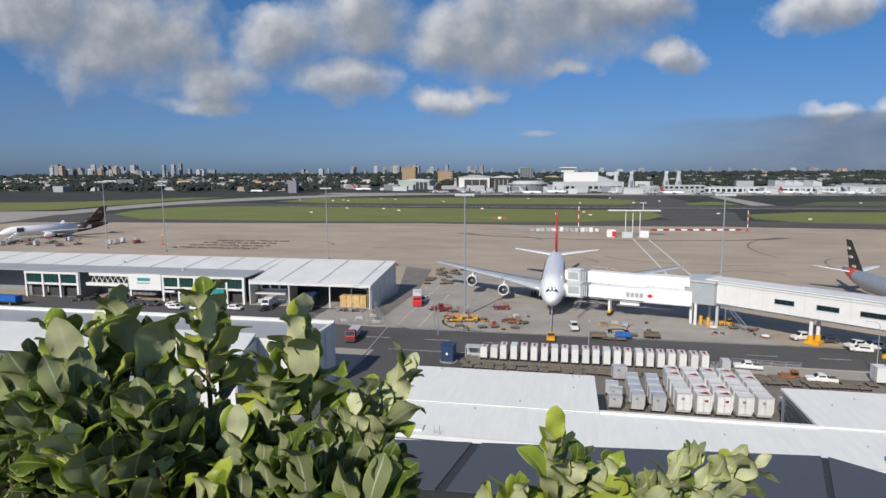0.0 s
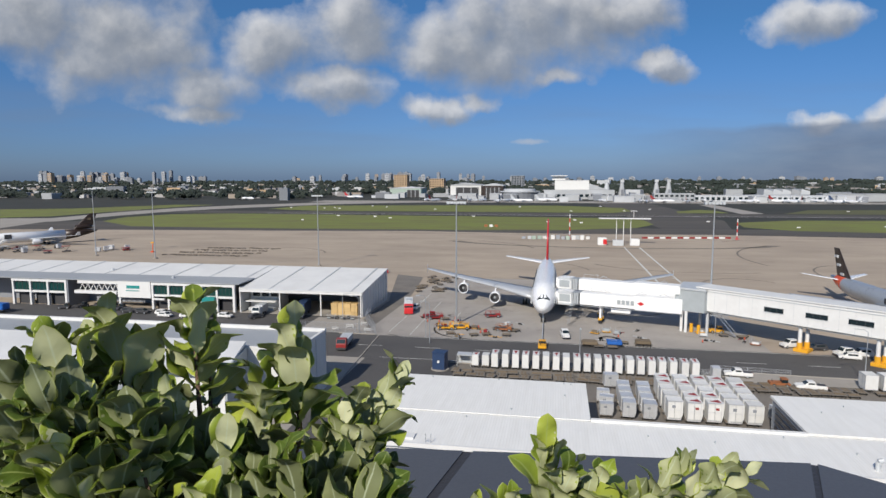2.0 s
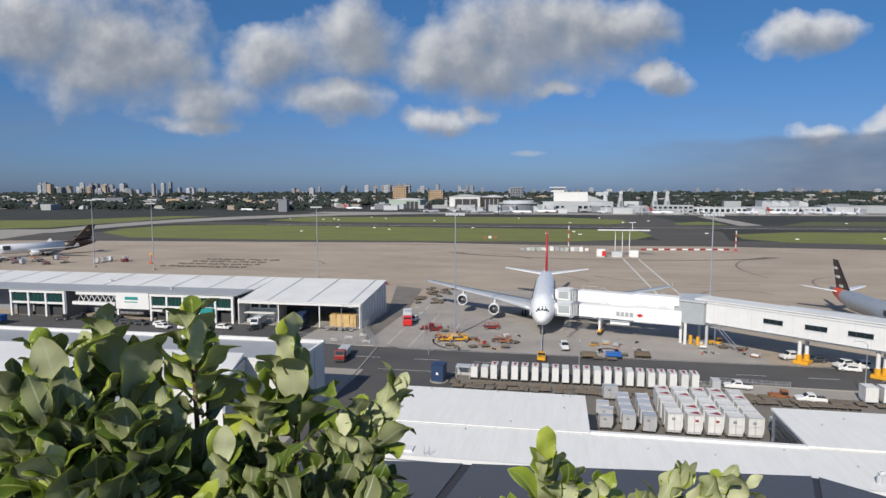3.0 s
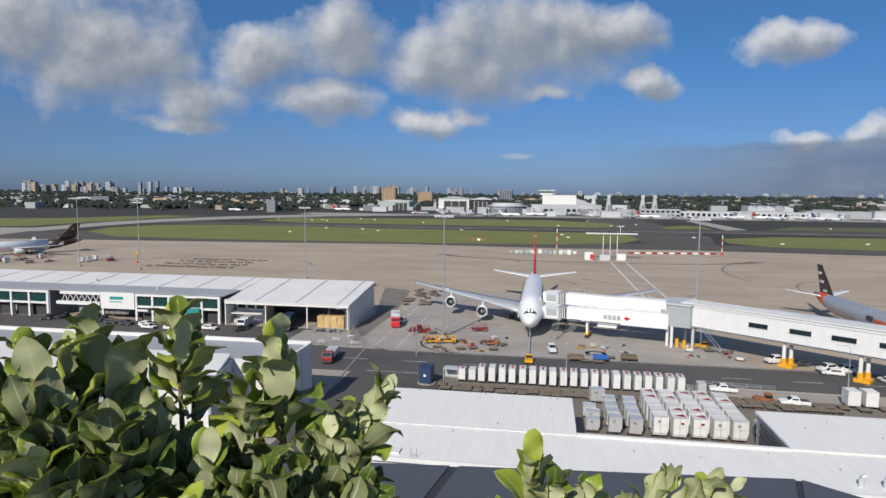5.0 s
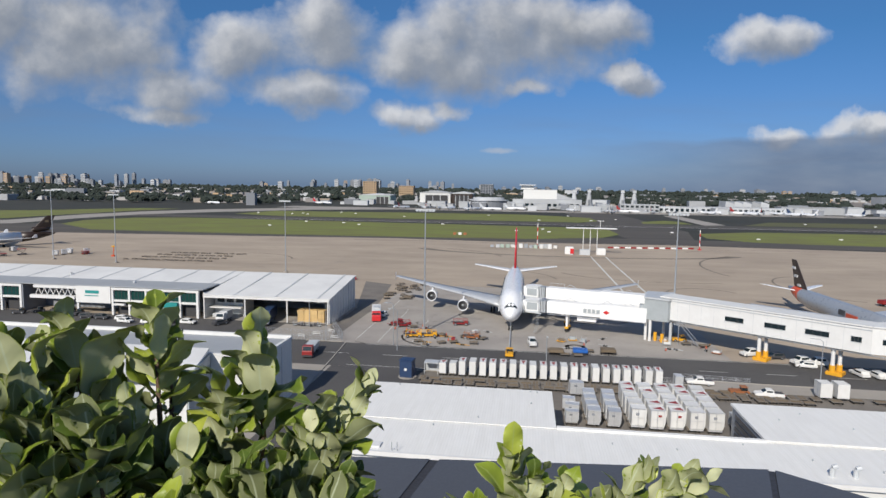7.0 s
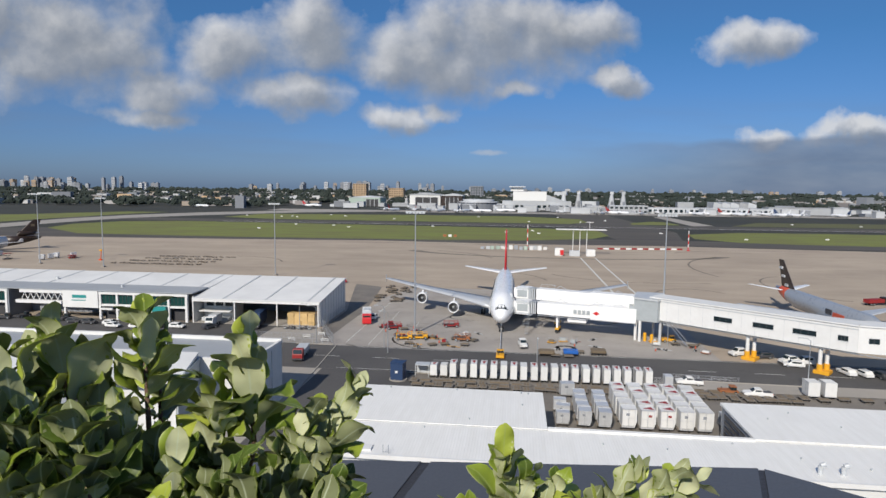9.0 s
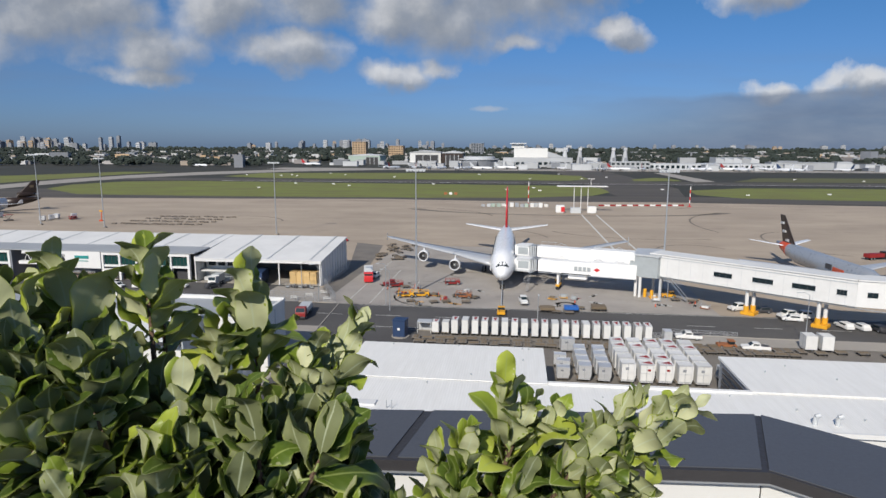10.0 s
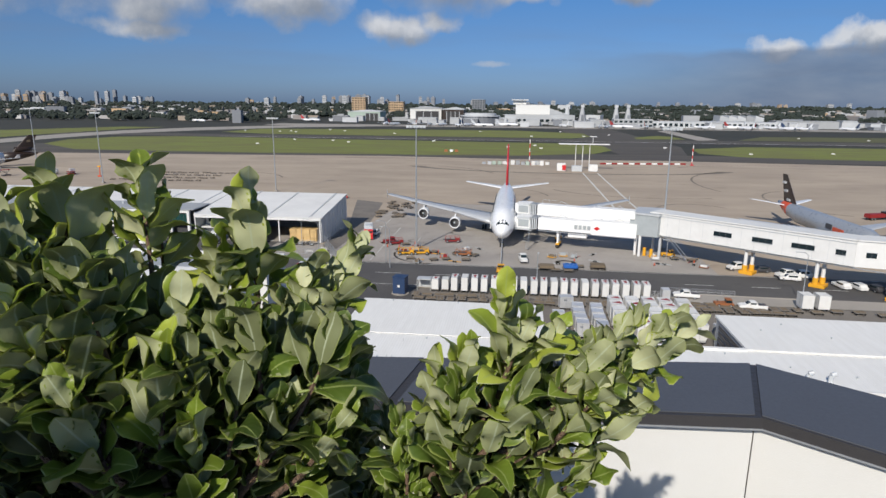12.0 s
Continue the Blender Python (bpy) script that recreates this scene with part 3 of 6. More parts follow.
# ---- near freight building ----
def store_building():
    s = thing("store_building", "white flat-roofed store building with a stepped front and grey roof", "building", at(-42.3, 94.5))
    part("wall", prism([(-75, 0), (-2.7, 0), (-2.7, 4.2), (0, 4.2), (0, 13), (-75, 13)], 0, 10.5), M["cream"], s)
    part("roof", prism([(-74.6, .45), (-3.1, .45), (-3.1, 4.6), (-0.5, 4.6), (-0.5, 12.5), (-74.6, 12.5)], 10.51, 10.62), M["greyroof"], s, "grey flat roof")
    part("parapet", box(-75, 0.1, 12.55, 13.1, 10.51, 11.25), M["roof"], s)
    part("parapet", box(-0.42, 0.1, 4.1, 12.5, 10.51, 11.0), M["roof"], s)
    part("parapet", box(-3.0, -0.46, 4.05, 4.5, 10.51, 11.0), M["roof"], s)
    part("parapet", box(-3.05, -2.62, -.05, 4.0, 10.51, 10.9), M["roof"], s)
    part("parapet", box(-9.0, -3.1, -.05, .4, 10.51, 10.9), M["roof"], s)
    # annex with a white roof that falls towards the terrace, on a set-back wall
    bm = bmesh.new()
    plan = [(-75, -12.4), (-6.0, -12.4), (-9.1, -.1), (-75, -.1)]
    prism(plan, 0, .42, bm)
    for v in bm.verts:
        v.co.z += 10.1 + (v.co.y + 12.4) * .1
    part("annex_roof", bm, M["roof"], s, "white sheet roof")
    part("annex_fascia", prism([(-5.95, -12.5), (-5.7, -12.5), (-8.9, -.1), (-9.08, -.1)], 3.2, 10.9), M["grey"], s, "grey end panel")
    part("annex_wall", box(-75, -6.8, -11.2, -10.8, 0, 10.0), M["cream"], s)
    # dark strip at the eave draws the shadow line under the overhang
    part("annex_gutter", box(-75, -6.0, -12.7, -12.42, 9.9, 10.4), M["dark"], s)
    part("lean_to_roof", sideways([(-24, 5.6), (-11.3, 8.2), (-11.3, 8.5), (-24, 5.9)], -75, -21), M["greyroof"], s, "grey lean-to roof")
    part("lean_to_wall", box(-74.5, -21.5, -23.5, -23.1, 0, 5.6), M["cream"], s)
    part("downpipe", rod((0.12, 8, 0), (0.12, 8, 10.3), 0.09, seg=8), M["pale"], s)
    part("lamp", box(-5.2, -4.6, -0.25, 0.0, 8.9, 9.3), M["dark"], s)
    return s


store_building()


# ---- container store with the white roof ----
def panel_roof(parent, u0, u1, v0, v1, z, step=3.1):
    """Long roof sheets side by side, each a shade higher or lower than the next."""
    k = max(1, round((u1 - u0) / step))
    for i in range(k):
        a, b = u0 + (u1 - u0) * i / k, u0 + (u1 - u0) * (i + 1) / k
        dz = 0.003 * ((i * 7) % 3)
        part("roof_sheet", box(a + .001, b - .001, v0, v1, z - 0.35, z + dz), M["sheeting"], parent, "ribbed white metal sheet")


def container_store():
    s = thing("container_store", "low container store with ribbed white metal roofs round an open yard", "building", at(0, 0))
    panel_roof(s, -25.2, 5.0, 84.2, 99.6, 6.0)
    panel_roof(s, -24.6, 82, 73.2, 83.9, 5.85)
    panel_roof(s, 32.4, 82, 84.2, 98.6, 6.1)
    part("ridge_cap", box(-24.9, 5.0, 83.88, 84.22, 5.9, 6.03), M["sheeting"], s)
    part("gutter", box(5.05, 32.3, 83.9, 84.6, 5.7, 6.12), M["sheeting"], s)
    part("gutter", box(-24.8, 82, 72.7, 73.15, 5.35, 5.92), M["white"], s)
    part("wall", box(-25.0, 4.8, 99.0, 99.3, 0, 5.6), M["cream"], s)
    part("wall", box(4.6, 4.9, 84.3, 98.9, 0, 5.6), M["fargrey"], s)
    part("wall", box(32.6, 32.9, 84.3, 98.2, 0, 5.7), M["fargrey"], s)
    part("wall", box(5.0, 32.5, 83.4, 83.7, 0, 5.6), M["fargrey"], s)
    part("wall", box(32.6, 82, 97.9, 98.2, 0, 5.7), M["cream"], s)
    part("wall", box(-24.9, -24.6, 73.4, 98.9, 0, 5.4), M["cream"], s)
    part("wall", box(-24.6, 82, 73.3, 73.6, 0, 5.3), M["cream"], s)
    for u, v, z in ((-20, 98.6, 6), (-9, 98.8, 6), (1.5, 98.5, 6), (2.6, 98.3, 6), (1.6, 93, 6), (-6, 86, 6), (12, 80, 5.85), (20, 79.5, 5.85), (29, 82.6, 5.85), (36, 79, 5.85), (41, 95, 6.1), (37, 92, 6.1), (46, 90, 6.1), (43, 76.8, 5.85), (-12, 82.5, 5.85)):
        bm = rod((u, v, z), (u, v, z + 0.2), 0.08, seg=8)
        rod((u, v, z + 0.2), (u, v, z + 0.27), 0.14, 0.06, seg=8, bm=bm)
        part("roof_vent", bm, M["grey"], s)
    for i in range(4):
        part("louvre", box(32.45, 32.56, 85.5, 96.5, 1.6 + i * .95, 2.2 + i * .95), M["dark"], s, "dark louvre in the yard wall")
    part("access_hatch", box(-23.5, -17.6, 73.9, 75.4, 5.86, 6.1), M["white"], s)
    for x in (-15.9, -15.2):
        part("ladder_rail", rod((x, 73.4, 5.0), (x, 73.4, 7.0), .04, seg=6), M["steel"], s)
    for i in range(4):
        part("ladder_rung", rod((-15.9, 73.4, 5.2 + i * .3), (-15.2, 73.4, 5.2 + i * .3), .025, seg=6), M["steel"], s)
    # vents and small stacks on the near eave
    for u in (36.4, 39.0):
        bm = rod((u, 75.0, 5.85), (u, 75.0, 6.9), 0.28, seg=12)
        rod((u, 75.0, 6.9), (u + 0.5, 75.0, 7.1), 0.3, seg=12, bm=bm)
        part("vent_pipe", bm, M["pale"], s)
    return s


container_store()

# ---- aircraft ----
def engine(parent, x, y, z, r, length, cowl):
    e = part("engine", loft([[(x + q * math.cos(2 * math.pi * i / 24), y + d, z + q * math.sin(2 * math.pi * i / 24)) for i in range(24)]
                             for d, q in ((0.35, r * 0.86), (0.05, r * 0.90), (0, r * 0.96), (0.15, r * 1.02), (length * 0.35, r * 1.08), (length * 0.7, r * 0.95), (length, r * 0.7), (length, r * 0.55))], close=False), M[cowl], parent, smooth=True)
    fan = bmesh.new()
    for i in range(24):
        a = 2 * math.pi * i / 24
        pts = [(x + q * math.cos(a + t), y + 0.55 + d, z + q * math.sin(a + t)) for q, t, d in ((r * 0.3, 0, 0), (r * 0.3, 0.2, 0.1), (r * 0.88, 0.28, 0.12), (r * 0.88, 0.06, 0))]
        fan.faces.new([fan.verts.new(p) for p in pts])
    part("fan", fan, M["dark"], e)
    part("duct", rod((x, y + 0.9, z), (x, y + length * 0.9, z), r * 0.86, r * 0.5, 20), M["black"], e)
    part("spinner", rod((x, y + 0.15, z), (x, y + 0.75, z), 0.03, r * 0.3, 14), M["pale"], e, smooth=True)
    part("tail_cone", rod((x, y + length * 0.85, z), (x, y + length * 1.25, z), r * 0.5, r * 0.1, 16), M["steel"], e, smooth=True)
    return e


def wheel_pair(parent, x, y, r, strut_top):
    g = part("landing_gear", rod((x, y, r), (x, y, strut_top), 0.16, 0.22, 10), M["pale"], parent)
    for k in (-1, 1):
        part("tyre", rod((x + k * 0.25, y, r), (x + k * 0.62, y, r), r, seg=18), M["black"], g)
    return g


def big_jet():
    a = thing("double_deck_airliner", "white double-deck airliner with red tail fin parked nose-in at the gate", "airliner", at(-3.3, 162.5))
    part("fuselage", tube([(0.0, 5.0, .05, .05), (0.35, 5.05, .75, .8), (1.2, 5.15, 1.45, 1.6), (2.8, 5.35, 2.2, 2.45), (5, 5.75, 2.85, 3.25), (8, 6.2, 3.35, 3.95), (12, 6.35, 3.57, 4.2), (44, 6.35, 3.57, 4.2), (52, 6.9, 3.2, 3.65), (60, 7.9, 2.3, 2.6), (67, 8.9, 1.2, 1.4), (70.4, 9.4, .35, .45)], 36), M["jetwhite"], a, smooth=True)
    part("belly_fairing", tube([(17, 3.2, .3, .2), (21, 3.0, 3.1, 1.2), (30, 2.9, 3.7, 1.5), (38, 3.0, 3.2, 1.2), (44, 3.2, .3, .2)], 24), M["jetwhite"], a, smooth=True)
    # flight deck glazing, set 2 cm proud of the skin
    nose = ((0.35, 5.05, .75, .8), (1.2, 5.15, 1.45, 1.6), (2.8, 5.35, 2.2, 2.45), (5, 5.75, 2.85, 3.25))

    def skin(y, deg):
        for (y0, z0, w0, h0), (y1, z1, w1, h1) in zip(nose, nose[1:]):
            if y0 <= y <= y1:
                t = (y - y0) / (y1 - y0)
                z, w, h = z0 + (z1 - z0) * t, w0 + (w1 - w0) * t + .03, h0 + (h1 - h0) * t + .03
                return (w * math.cos(radians(deg)), y - .02, z + h * math.sin(radians(deg)))

    for d0, d1, ya, yb in ((90.4, 113, 1.75, 3.25), (114, 130, 2.0, 2.8), (131, 143, 2.25, 2.7), (67, 89.6, 1.75, 3.25), (50, 66, 2.0, 2.8), (37, 49, 2.25, 2.7)):
        bm = bmesh.new()
        bm.faces.new([bm.verts.new(skin(y, d)) for y, d in ((ya, d0), (ya, d1), (yb, d1), (yb, d0))])
        got = bmesh.ops.extrude_face_region(bm, geom=bm.faces[:])
        bmesh.ops.translate(bm, verts=[v for v in got["geom"] if isinstance(v, bmesh.types.BMVert)], vec=(0, .1, -.1))
        bmesh.ops.recalc_face_normals(bm, faces=bm.faces[:])
        part("flight_deck_window", bm, M["glass"], a)
    for k in (-1, 1):
        for row, zc, w in ((0, 5.6, 3.53), (1, 8.35, 3.16)):
            bm = bmesh.new()
            for i in range(58):
                y = 12 + i * 0.62
                box(k * w - 0.05, k * w + 0.05, y, y + 0.25, zc, zc + 0.38, bm)
            tagged(part("cabin_windows", bm, M["glass"], a), kind="stuff")
        for y in (7.5, 14.5, 34):
            part("cabin_door", box(k * 3.42 - 0.13, k * 3.42 + 0.15, y, y + 1.1, 4.6, 6.6), M["pale"], a)
        part("wing", loft([[(k * x, y + s * c, z + h * c * th) for s, h in ((0, 0), (.06, .42), (.3, .55), (.65, .32), (1, .02), (.65, -.2), (.3, -.38), (.06, -.3))]
                           for x, y, z, c, th in ((2.6, 16, 4.3, 18.5, .12), (6, 18.5, 4.7, 16, .12), (14, 24.3, 5.8, 10.6, .1), (26, 31.8, 7.0, 7.2, .09), (38.6, 39.4, 8.5, 3.9, .08), (39.7, 40.6, 8.6, 2.2, .05))]), M["wing"], a, smooth=True)
        part("wingtip_fence", blade((k * 39.7, 40.6, 7.4, 1.2), (k * 39.8, 41.2, 9.9, 1.0), 0.06, True), M["jetwhite"], a)
        part("tailplane", blade((k * 1.4, 59.5, 8.9, 8.5), (k * 15.2, 68.2, 10.0, 3.2), 0.09), M["jetwhite"], a)
        for x, y, z in ((14.9, 21.5, 3.15), (25.7, 29.2, 4.35)):
            e = engine(a, k * x, y, z, 1.62, 5.6, "jetwhite")
            part("pylon", sideways([(y + 1.2, z + 1.5), (y + 4.5, z + 1.2), (y + 9.5, z + 2.0), (y + 7.0, z + 2.75), (y + 2.6, z + 2.2)], k * x - 0.2, k * x + 0.2), M["jetwhite"], a)
        for i, x in enumerate((9.5, 18.5, 29.0)):
            part("flap_fairing", rod((k * x, 31 + i * 2.4, 4.3 + i * .95), (k * x, 38.5 + i * 1.7, 4.5 + i * .95), 0.45, 0.08, 10), M["wing"], a)
        wheel_pair(a, k * 2.6, 31, 0.7, 3)
        wheel_pair(a, k * 2.6, 33, 0.7, 3)
        wheel_pair(a, k * 6.2, 29, 0.7, 4)
        wheel_pair(a, k * 6.2, 30.8, 0.7, 4)
    part("tail_fin", blade((0, 56.0, 9.9, 11.5), (0, 66.5, 24.1, 5.6), 0.10, True), M["finred"], a, "bright red tail fin", smooth=True)
    part("rudder", blade((0, 65.2, 11.6, 3.2), (0, 71.2, 23.2, 1.6), .20, True), M["dullred"], a, "darker red rudder")
    wheel_pair(a, 0, 5.2, 0.62, 3.4)
    part("tow_bar", rod((0, 4.5, 0.6), (0.3, -18.8, 0.55), 0.12, seg=8), M["pale"], a)
    return a


def freighter():
    a = thing("trijet_freighter", "white three-engined freighter with dark brown tail beside cargo loaders", "airliner", at(-322, 300, 0, -32))
    part("fuselage", tube([(0, 4.2, .05, .05), (.5, 4.3, .8, .8), (2.5, 4.6, 1.9, 2), (6, 5, 2.8, 2.8), (10, 5, 3, 3), (40, 5, 3, 3)], 28), M["jetwhite"], a, smooth=True)
    part("rear_fuselage", tube([(40.01, 5, 3.01, 3.01), (46, 5.4, 2.6, 2.6), (54, 6.2, 1.5, 1.5), (58.5, 6.6, .3, .4)], 28), M["brown"], a, "dark brown rear fuselage", smooth=True)
    part("cargo_door", box(2.88, 3.08, 8, 11.6, 4.6, 7.2), M["dark"], a)
    for k in (-1, 1):
        part("wing", blade((k * 2.2, 20, 3.6, 12), (k * 25.5, 37, 6.2, 3.2), .1), M["wing"], a)
        part("winglet", blade((k * 25.5, 38, 6.2, 3), (k * 26.2, 39.5, 8.3, 1.2), .06, True), M["jetwhite"], a)
        part("tailplane", blade((k * 1.2, 49, 6.4, 6), (k * 9, 54.5, 7.6, 2.6), .09), M["brown"], a)
        engine(a, k * 8.3, 20.5, 2.6, 1.4, 5, "jetwhite")
        wheel_pair(a, k * 4.5, 30, .65, 3)
    part("tail_fin", blade((0, 45, 8.2, 10.5), (0, 54.5, 17.6, 4.4), .1, True), M["brown"], a, "dark brown tail fin")
    part("tail_emblem", box(-.42, .42, 53.2, 55.2, 13.4, 14.8), M["timber"], a, "plain dull gold emblem")
    engine(a, 0, 46.5, 9.4, 1.45, 9, "brown")
    wheel_pair(a, 0, 5, .55, 3)
    return a


def narrow_jet():
    a = thing("twin_jet_airliner", "silver-grey twin-jet airliner with orange and black tail at the next gate", "airliner", at(90.5, 160.5, 0, 2) @ Matrix.Scale(1.34, 4))
    part("fuselage", tube([(0, 3.5, .05, .05), (.4, 3.55, .6, .6), (2, 3.75, 1.4, 1.5), (5, 4, 1.95, 2.05), (32, 4, 1.98, 2.07), (38, 4.5, 1.4, 1.5), (44, 5.3, .3, .35)], 26), M["jetgrey"], a, smooth=True)
    part("orange_band", tube([(36.6, 4.36, 1.58, 1.68), (39.5, 4.72, 1.2, 1.3), (41, 4.93, .95, 1.02), (40.9, 4.9, .5, .5)], 26), M["orange"], a, "bright orange band before the tail")
    part("orange_band", box(-2.03, -1.9, 10, 14, 3.6, 4.7), M["orange"], a, "plain orange lettering shape on the flank")
    part("dark_emblem", box(-2.05, -1.9, 14.5, 16.8, 3.9, 5.0), M["dark"], a, "plain dark emblem on the flank")
    for k in (-1, 1):
        part("wing", blade((k * 1.5, 14, 2.9, 7), (k * 17, 23, 4.2, 1.8), .1), M["wing"], a)
        part("tailplane", blade((k * .8, 38, 5.2, 4), (k * 7.2, 42.5, 6, 1.7), .09), M["jetwhite"], a)
        engine(a, k * 5.7, 13.5, 1.9, 1.0, 4, "jetgrey")
        wheel_pair(a, k * 3.6, 21, .5, 2.5)
    part("tail_fin", blade((0, 34.5, 5.6, 6.8), (0, 41.2, 12.4, 2.6), .1, True), M["brown"], a, "black and silver fin")
    for z0, y0 in ((6.3, 37.6), (8.3, 39.6), (10.2, 41.0)):
        part("tail_stripe", box(-.42, .42, y0, y0 + 1.5, z0, z0 + .55), M["pale"], a, "plain silver stripe")
    wheel_pair(a, 0, 4.5, .45, 2.4)
    return a


big_jet()
freighter()
narrow_jet()


# ---- boarding bridges ----
def along(p, q):
    """Pose at p whose x axis runs towards q on the plan, and the length."""
    d = Vector((q[0] - p[0], q[1] - p[1]))
    return math.degrees(math.atan2(d.y, d.x)), d.length


def boarding_bridge(p, q, z0, label):
    turn, n = along(p, q)
    b = thing("boarding_bridge", label, "boarding bridge", at(p[0], p[1], 0, turn), "boarding bridges at the gate")
    part("cab", box(-1.2, 2.4, -2.3, 1.9, z0 - 0.1, z0 + 3.3, bevel=0.12), M["bridge"], b, "white cab with folding canopy")
    part("cab_window", box(-.9, 2.1, -2.36, -2.28, z0 + .6, z0 + 2.6), M["grey"], b)
    part("cab_frame", box(-1.3, 2.5, -2.4, -2.31, z0 + 2.75, z0 + 3.4), M["pale"], b)
    part("cab_frame", box(-1.3, 2.5, -2.4, -2.31, z0 - .3, z0 + .25), M["pale"], b)
    part("canopy", box(-2.0, -1.22, -2.1, 1.7, z0 + 0.2, z0 + 3.1), M["bridge"], b)
    for i in range(4):
        part("canopy_fold", box(2.45 + i * 0.5, 2.75 + i * 0.5, -1.9, 1.6, z0, z0 + 3.15), M["pale"], b)
    part("tunnel", box(4.6, n * 0.62, -1.7, 1.7, z0, z0 + 3.2, bevel=0.06), M["bridge"], b, "white inner tunnel")
    part("tunnel", box(n * 0.62 + 0.02, n, -1.95, 1.95, z0 - 0.2, z0 + 3.5, bevel=0.06), M["bridge"], b, "white outer tunnel")
    for i in range(int((n - 6) / 1.6)):
        x = 5.2 + i * 1.6
        y = 1.72 if x < n * .62 else 1.97
        part("panel_rib", box(x, x + .06, -y, -y + .02, z0 + .1, z0 + 3.1), M["bridge"], b)
    part("service_unit", box(n * .42, n * .42 + 5, -1.2, 1.2, z0 - 1.5, z0 - .25, bevel=.06), M["bridge"], b, "white air-conditioning unit under the tunnel")
    part("tunnel_rail", box(4.8, n, -1.9, -1.72, z0 - 0.35, z0 - 0.21), M["steel"], b)
    for x in (n * .3, n * .62, n * .8):
        bm = rod((x, 1.4, z0 + 3.3), (x + 1.4, 0, z0 + 4.3), .07, seg=6)
        rod((x + 2.8, 1.4, z0 + 3.3), (x + 1.4, 0, z0 + 4.3), .07, seg=6, bm=bm)
        part("cable_hoop", bm, M["pale"], b)
    part("handrail", box(5, 9.5, 1.5, 1.56, z0 + 4.1, z0 + 4.16), M["pale"], b)
    for i in range(3):
        part("handrail_post", box(5 + i * 2, 5.06 + i * 2, 1.5, 1.56, z0 + 3.2, z0 + 4.1), M["pale"], b)
    x = n * .33
    col = part("drive_column", box(x - .25, x + .25, -1.3, -.8, 1.2, z0 - .05), M["bridge"], b)
    part("drive_column", box(x - .25, x + .25, .8, 1.3, 1.2, z0 - .05), M["bridge"], b)
    part("drive_beam", box(x - .5, x + .5, -1.6, 1.6, 1.0, 1.5), M["yellow"], b, "yellow drive beam")
    for k in (-1.2, 1.2):
        part("tyre", rod((x, k - .25, .55), (x, k + .25, .55), .55, seg=16), M["black"], b)
    part("service_stair", box(2.5, 3.6, -4.2, -2.3, z0 - .1, z0), M["steel"], b)
    bm = bmesh.new()
    for i in range(14):
        box(2.6, 3.5, -4.2 - i * .26, -3.95 - i * .26, z0 - .1 - i * z0 / 15, z0 - .05 - i * z0 / 15, bm)
    tagged(part("stair_treads", bm, M["steel"], b), kind="stuff")
    return b


low = boarding_bridge((2.4, 172.5), (32, 164.3), 4.9, "white boarding bridge serving the lower deck")
boarding_bridge((2.6, 181), (33, 169.5), 7.4, "white boarding bridge serving the upper deck")
# advert on the lower bridge's flank, as plain bars and a plain red shape
for i in range(4):
    part("advert_bar", box(14.6 + i * 1.15, 15.45 + i * 1.15, -1.975, -1.952, 5.95, 7.0), M["grey"], low, "plain grey bar")
bm = prism([(-.9, 0), (0, -.55), (.9, 0), (0, .55)], 0, .03)
em = part("emblem", bm, M["red"], low, "plain red diamond")
em.matrix_local = pose(20.6, -1.96, 6.45, 90, 0, 0)


